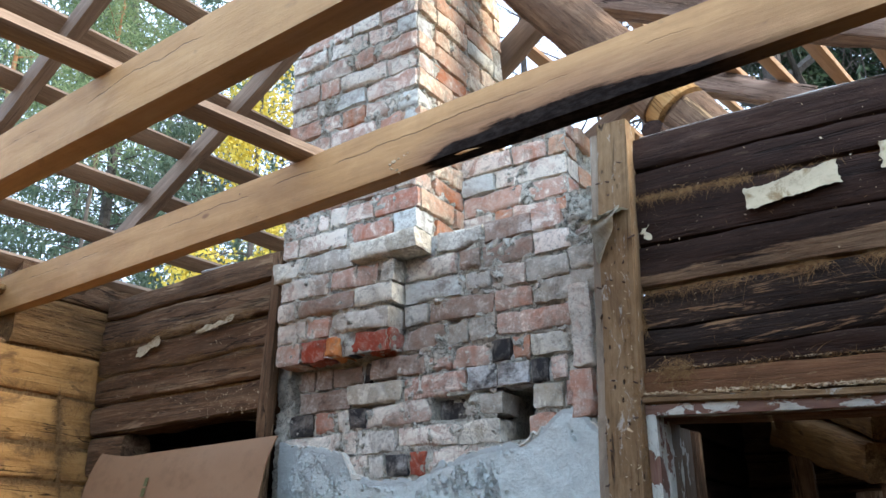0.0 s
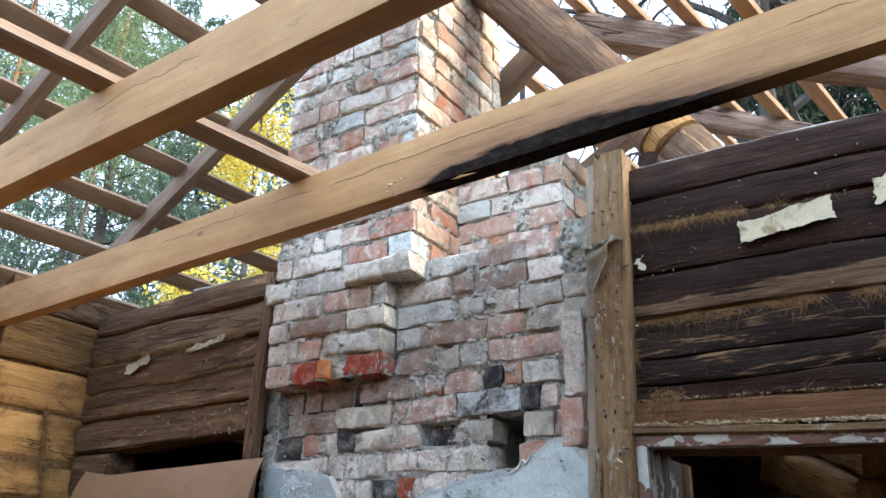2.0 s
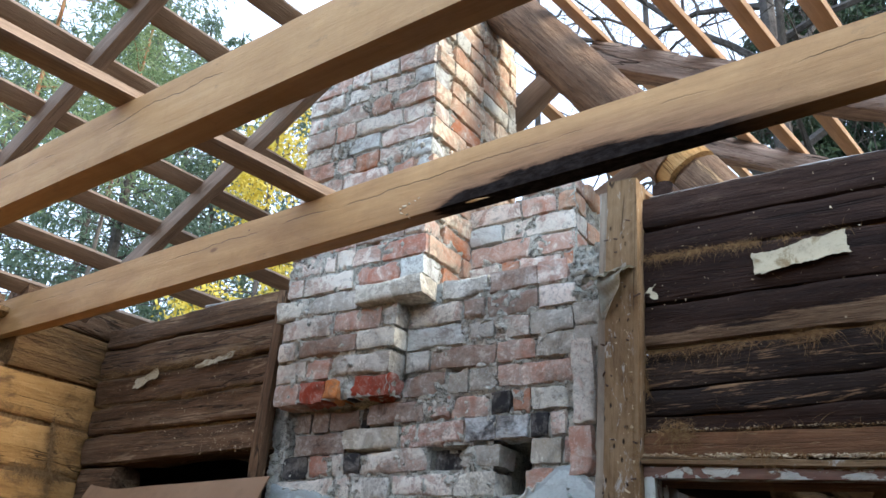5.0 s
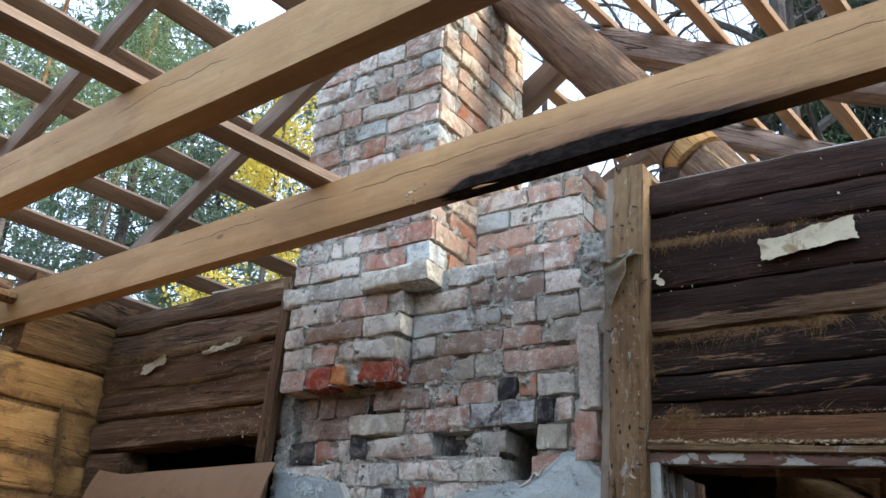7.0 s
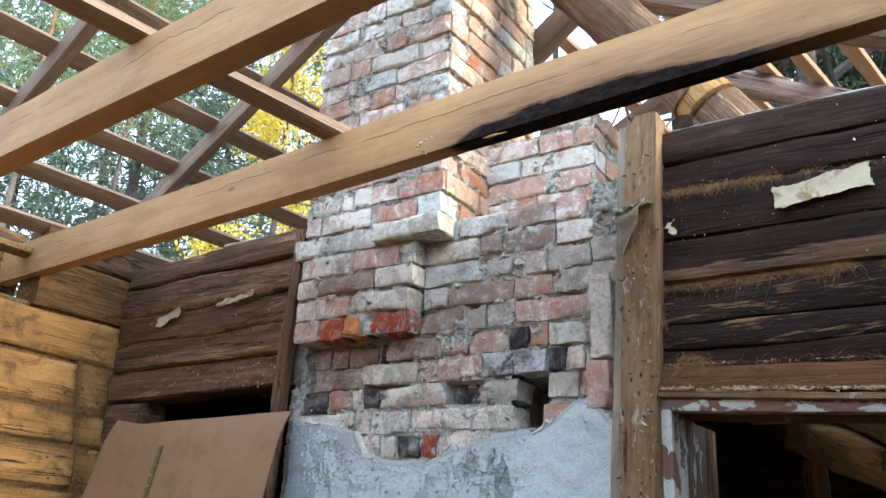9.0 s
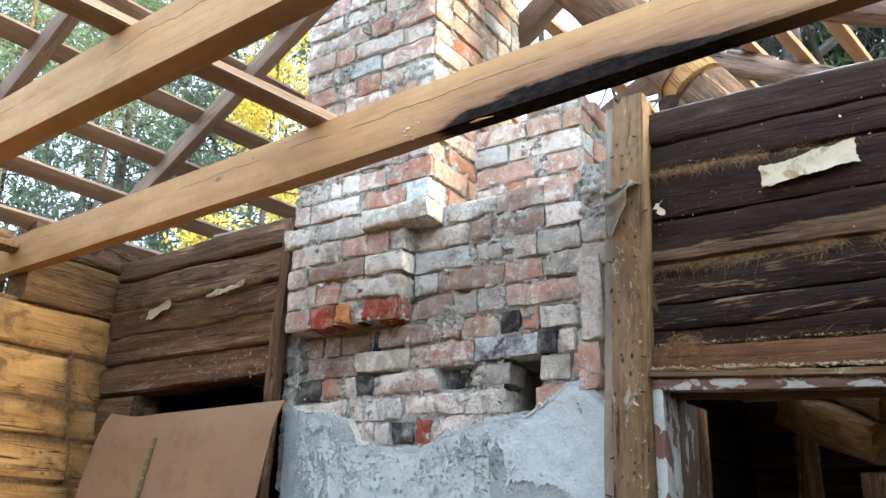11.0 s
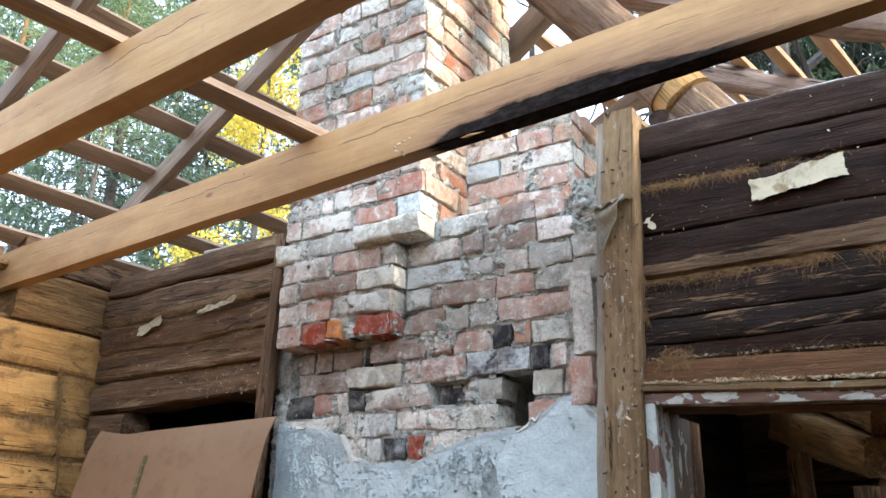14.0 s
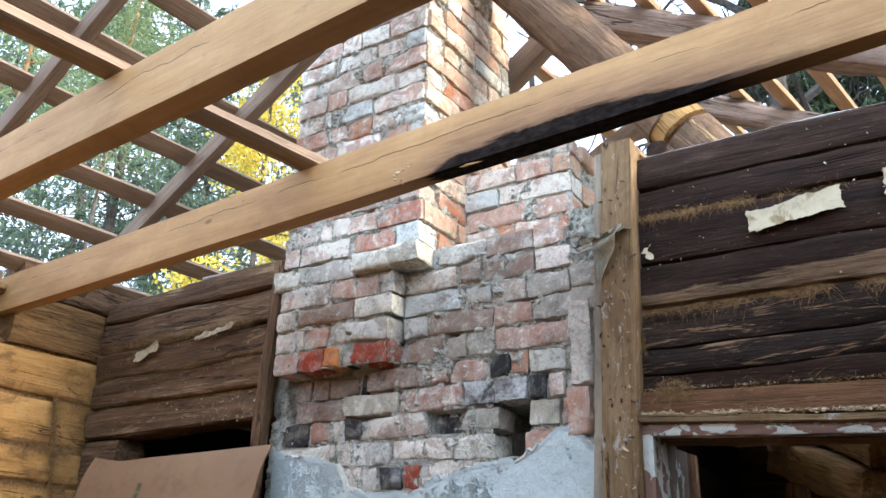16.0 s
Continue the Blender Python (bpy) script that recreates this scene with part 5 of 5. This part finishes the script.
def crumbs(a, b, count, seed, size=0.006, across=0.02):
    rnd = random.Random(seed)
    verts, faces = [], []
    for _ in range(count):
        u = rnd.random()
        if noise.noise(Vector((u * 11, seed, 0))) + rnd.gauss(0, 0.25) < -0.05:
            continue
        p = Vector(a).lerp(Vector(b), u) + Vector((0, rnd.uniform(-across, across), rnd.uniform(0, 0.006)))
        r = size * rnd.uniform(0.3, 1.0)
        base = len(verts)
        verts += [p + Vector((rnd.gauss(0, r), rnd.gauss(0, r * 0.6), rnd.gauss(0, r * 0.5))) for _ in range(4)]
        faces += [(base, base + 1, base + 2), (base, base + 2, base + 3), (base, base + 3, base + 1), (base + 1, base + 3, base + 2)]
    me = bpy.data.meshes.new("crumbs")
    me.from_pydata(verts, [], faces)
    return tagged(place("crumbs", me, M_CRUMB), "pale crumbs of sawdust lying on a ledge", "debris", kind="stuff")


crumbs((-0.79, 2.366, 2.078), (0.3, 2.366, 2.018), 2200, 1, 0.006)
crumbs((-0.78, 2.388, 2.154), (0.3, 2.388, 2.116), 500, 2, 0.004, 0.008)

tow(-0.80, 0.4, 2.62, 2.58, 2.402, 90, 31, 0.018, 0, 0.10)
tow(-0.80, 0.4, 2.30, 2.26, 2.402, 110, 32, 0.022, 0, 0.06)
tow(-3.45, -2.45, 2.36, 2.37, 2.402, 700, 33, 0.03, 0, 0.06)
tow(-3.45, -2.45, 2.70, 2.72, 2.402, 260, 34, 0.025, 0, 0.05)
tow(1.2, 2.35, 1.775, 1.775, 0.0, 4000, 37, 0.04, 1)
tow(1.2, 2.35, 2.25, 2.25, 0.0, 260, 35, 0.03, 1, 0.10)
tow(-0.815, -0.785, 2.40, 1.70, 2.345, 1300, 36, 0.03, 0, 0.02)

tow(-0.62, -0.20, 2.150, 2.128, 2.372, 60, 41, 0.075, 0, 0.012)
tow(-0.50, -0.40, 2.070, 2.066, 2.360, 260, 42, 0.075, 0, 0.012)
tow(-0.74, -0.64, 2.148, 2.146, 2.374, 700, 43, 0.035, 0, 0.016)

# ---- specks of lime and sawdust caught on the timber ----
def specks(x0, x1, z0, z1, y, count, seed, size=0.0045):
    rnd = random.Random(seed)
    verts, faces = [], []
    for _ in range(count):
        p = Vector((rnd.uniform(x0, x1), y, rnd.uniform(z0, z1)))
        r = size * (0.25 + rnd.random() ** 3)
        base = len(verts)
        verts += [p + Vector((rnd.gauss(0, r), rnd.gauss(0, r * 0.5), rnd.gauss(0, r))) for _ in range(4)]
        faces += [(base, base + 1, base + 2), (base, base + 2, base + 3), (base, base + 3, base + 1), (base + 1, base + 3, base + 2)]
    me = bpy.data.meshes.new("specks")
    me.from_pydata(verts, [], faces)
    return tagged(place("specks", me, M_CRUMB), "pale specks of lime and sawdust stuck to old timber", "debris", kind="stuff")


specks(-0.78, 0.2, 2.16, 2.93, 2.3985, 420, 51, 0.0025)
specks(-3.45, -2.42, 2.20, 2.62, 2.3985, 420, 52, 0.0032)
specks(-2.75, -2.42, 2.20, 2.32, 2.397, 160, 53, 0.0035)
specks(-0.86, -0.80, 1.6, 2.60, 2.333, 110, 54)

# ---- nails in the post ----
for i in range(34):
    rnd = random.Random(700 + i)
    z = rnd.uniform(1.6, 2.95)
    x = -0.933 + 0.0402 * z + rnd.choice((-0.058, -0.050, -0.02, 0.02, 0.045)) + rnd.uniform(-0.01, 0.01)
    bm = bmesh.new()
    bmesh.ops.create_cone(bm, cap_ends=True, segments=7, radius1=0.0035, radius2=0.002, depth=rnd.uniform(0.012, 0.03))
    part("nail", bm, M_IRON, post, "", pose(x, 2.333, z, 90 + rnd.uniform(-30, 30), 0, rnd.uniform(-40, 40)))


# ---- trees ----
def tube(verts, faces, points, radii, sides=6):
    base = len(verts)
    n = len(points)
    for k, (p, r) in enumerate(zip(points, radii)):
        d = (points[min(k + 1, n - 1)] - points[max(k - 1, 0)]).normalized()
        a = d.orthogonal().normalized()
        b = d.cross(a)
        for s in range(sides):
            t = 2 * math.pi * s / sides
            verts.append(p + a * (r * math.cos(t)) + b * (r * math.sin(t)))
    for k in range(n - 1):
        for s in range(sides):
            i, j = base + k * sides + s, base + k * sides + (s + 1) % sides
            faces.append((i, j, j + sides, i + sides))


def mesh_part(name, verts, faces, mat, parent, label=""):
    me = bpy.data.meshes.new(name)
    me.from_pydata(verts, [], faces)
    return place(name, me, mat, parent, label)


def at(azimuth, distance):
    return Vector((-distance * math.sin(radians(azimuth)), distance * math.cos(radians(azimuth)), -0.1))


def blade(verts, faces, p, d, side, length, wide):
    base = len(verts)
    verts += [p, p + d * (length * 0.5) + side * wide, p + d * length, p + d * (length * 0.5) - side * wide]
    faces.append((base, base + 1, base + 2, base + 3))


def spruce(label, azimuth, distance, height, reach, seed, low=0.12, mat=None, bark=None, sprays=105):
    rnd = random.Random(seed)
    tree = thing("spruce_tree", label, "tree", "trees round the house")
    o = at(azimuth, distance)
    v, f = [], []
    tube(v, f, [o + Vector((0, 0, height * k / 8)) for k in range(9)], [0.15 * (1 - k / 8.5) for k in range(9)], 8)
    mesh_part("trunk", v, f, bark or M_BARK, tree)
    v, f, lv, lf = [], [], [], []
    z = height * low
    while z < height * 0.985:
        k = z / height
        r = reach * (1 - k) ** 0.75 * rnd.uniform(0.75, 1.15) + 0.12
        turn = rnd.uniform(0, 6.28)
        n = rnd.randint(5, 7)
        for b in range(n):
            a = turn + 6.28 * b / n + rnd.gauss(0, 0.2)
            out = Vector((math.cos(a), math.sin(a), 0))
            length = r * rnd.uniform(0.7, 1.1)
            droop = rnd.uniform(0.15, 0.45)
            pts = [o + Vector((0, 0, z)) + out * (length * t) + Vector((0, 0, length * (0.10 * t - droop * t * t + 0.25 * t ** 4))) for t in (0, 0.33, 0.66, 1)]
            tube(lv, lf, pts, [0.016, 0.011, 0.007, 0.003], 4)
            across = Vector((-out.y, out.x, 0))
            full = rnd.choice((0.1, 0.9, 1.3, 1.9))
            for _ in range(int(sprays * 0.108 * full * (0.35 + length / reach))):
                t = rnd.random() ** 0.6
                i = min(int(t * 3), 2)
                p = pts[i].lerp(pts[i + 1], t * 3 - i)
                d = (across * rnd.gauss(0, 0.75) + out * rnd.uniform(0.1, 0.7) + Vector((0, 0, rnd.uniform(-1.6, -0.1)))).normalized()
                twig = rnd.uniform(0.16, 0.42)
                for _ in range(11):
                    u = rnd.random()
                    q = p + d * (twig * u) + Vector((0, 0, -0.25 * twig * u * u))
                    e = (d + Vector((rnd.gauss(0, 0.45), rnd.gauss(0, 0.45), rnd.gauss(-0.15, 0.35)))).normalized()
                    s = e.cross(Vector((rnd.gauss(0, 1), rnd.gauss(0, 1), rnd.gauss(0, 1)))).normalized()
                    blade(v, f, q, e, s, rnd.uniform(0.07, 0.16), rnd.uniform(0.011, 0.024))
        z += rnd.uniform(0.22, 0.38)
    tagged(mesh_part("branchwork", lv, lf, bark or M_BARK, tree), kind="stuff")
    tagged(mesh_part("crown", v, f, mat or M_NEEDLE, tree), kind="stuff")
    return tree


def branching(rnd, verts, faces, p, d, length, radius, depth, tips, droop=0.0):
    pts, radii = [p], [radius]
    for k in range(5):
        d = (d + Vector((rnd.gauss(0, 0.22), rnd.gauss(0, 0.22), rnd.gauss(0, 0.18) - droop))).normalized()
        p = p + d * (length / 5)
        pts.append(p)
        radii.append(radius * (1 - 0.13 * (k + 1)))
        if depth and k > 0:
            for _ in range(rnd.choice((1, 1, 2))):
                e = (d + Vector((rnd.gauss(0, 0.8), rnd.gauss(0, 0.8), rnd.gauss(0.1, 0.6)))).normalized()
                branching(rnd, verts, faces, p, e, length * rnd.uniform(0.45, 0.7), radii[-1] * 0.6, depth - 1, tips, droop)
    tips += pts[2:]
    tube(verts, faces, pts, radii, 5)


def leafy(name, label, azimuth, distance, height, seed, mat, bark, leaf, count, start=0.35, lean=(0, 0, 0), thick=0.13, depth=2, droop=0.03, limbs=10, reach=0.3, slim=0.4):
    rnd = random.Random(seed)
    tree = thing(name, label, "tree", "trees round the house")
    o = at(azimuth, distance)
    v, f = [], []
    pts = [o + Vector((0.15 * noise.noise(Vector((k, seed, 0))), 0.15 * noise.noise(Vector((k, seed, 9))), height * k / 9)) + Vector(lean) * (k / 9) ** 2 for k in range(10)]
    tube(v, f, pts, [thick * (1 - 0.085 * k) for k in range(10)], 9)
    mesh_part("trunk", v, f, bark, tree)
    v, f, tips = [], [], []
    for i in range(limbs):
        t = start + (0.98 - start) * i / limbs
        k = t * 9
        p = pts[int(k)].lerp(pts[min(int(k) + 1, 9)], k - int(k))
        a = i * 2.4 + rnd.gauss(0, 0.4)
        d = Vector((math.cos(a), math.sin(a), rnd.uniform(0.15, 0.7))).normalized()
        branching(rnd, v, f, p, d, height * reach * (1.15 - t), thick * (0.30 if mat else 0.42) * (1.1 - t * 0.6), depth, tips, droop)
    tagged(mesh_part("branchwork", v, f, bark, tree), kind="stuff")
    if mat:
        v, f = [], []
        for _ in range(count):
            p = rnd.choice(tips) + Vector((rnd.gauss(0, 0.16), rnd.gauss(0, 0.16), rnd.gauss(-0.08, 0.18)))
            d = Vector((rnd.gauss(0, 1), rnd.gauss(0, 1), rnd.gauss(-0.5, 1))).normalized()
            blade(v, f, p, d, d.cross(Vector((rnd.gauss(0, 1), rnd.gauss(0, 1), 0.3))).normalized(), leaf * rnd.uniform(0.7, 1.4), leaf * slim)
        tagged(mesh_part("crown", v, f, mat, tree), kind="stuff")
    return tree


spruce("tall dark spruce with drooping branches", 56.5, 14.0, 17, 2.6, 1)
spruce("dark spruce standing behind the house", 50.5, 15.0, 13, 2.2, 2)
spruce("spruce with hanging grey-green branches", 63.5, 16.0, 13, 2.5, 3)
spruce("slim spruce among the birches", 44.0, 16.0, 14, 2.0, 4)
spruce("tall hazy spruce far behind the pines", 58.5, 20.0, 19, 3.0, 21, sprays=120)
spruce("far spruce closing the gap", 53.0, 21.0, 18, 2.8, 22, sprays=120)
spruce("far spruce beside the birch", 47.5, 20.0, 15, 2.6, 23, sprays=110)
spruce("far spruce at the forest edge", 66.5, 19.0, 17, 2.8, 24, sprays=110)
spruce("dark spruce beyond the far roof", 3.0, 11.5, 17.0, 3.0, 5, sprays=640, mat=M_NEEDLE_DARK)
spruce("dark spruce beside the bare tree", 12, 15.0, 10.2, 2.6, 6, mat=M_NEEDLE_DARK)
spruce("dark spruce at the corner of the yard", -6, 11.0, 11, 2.3, 7, mat=M_NEEDLE_DARK, sprays=420)
leafy("pine_tree", "tall pine with orange bark and thin needles", 63.8, 11.0, 13, 11, M_PINE_NEEDLE, M_PINE, 0.13, 15000, 0.50, (0.1, 0, 0), 0.055, 2, 0.0, 12, 0.20, 0.09)
leafy("pine_tree", "pine with sparse green crown", 58.0, 11.5, 13, 12, M_PINE_NEEDLE, M_PINE, 0.13, 13000, 0.5, (0, 0.3, 0), 0.045, 2, 0.0, 12, 0.16, 0.09)
leafy("birch_tree", "yellow autumn birch in the sun", 46.6, 9.5, 8.6, 13, M_YELLOW, M_BARK, 0.055, 15000, 0.22, (0, 0, 0), 0.06, 2, 0.12, 14, 0.13)
leafy("bare_tree", "bare dark tree with twisting branches", 7.9, 8.5, 13, 14, None, M_BARK, 0, 0, 0.38, (0.1, 0, 0), 0.17, 3, 0.0, 26, 0.42)
leafy("bare_tree", "bare tree with fine black twigs", 17, 9.5, 12, 16, None, M_BARK, 0, 0, 0.35, (0, 0, 0), 0.10, 3, 0.0, 18, 0.32)
leafy("bare_tree", "thin bare tree with fine twigs", 26, 10, 12, 15, None, M_BARK, 0, 0, 0.35, (0, 0, 0), 0.09, 3, 0.0, 18, 0.30)

# ---- pale strips standing in for the bright daylight edge of the wall tops ----
M_EDGE_LIGHT = plain_mat("pale_edge_light", (0.38, 0.36, 0.33), (0.55, 0.53, 0.50), 40, 0.9, 0.4)
for a, b, i in (((-0.74, 2.412, 2.951), (0.95, 2.412, 2.912), 0), ((-2.85, 2.41, 2.880), (-2.36, 2.41, 2.884), 1)):
    d = thing("edge_light_strip", "thin pale strip imitating daylight along the top log", "dust", "dust ridges")
    timber("ridge", a, b, 0.012, 0.0035, M_EDGE_LIGHT, d, 601 + i, power=3, rough=0.008, ring=10, step=0.03)

stub = thing("log_stub", "short dark log end lying on the wall", "log")
timber("log", (-0.70, 2.43, 2.985), (-0.66, 2.95, 2.99), 0.075, 0.06, M_DARK, stub, 610, power=2.3, rough=0.006)
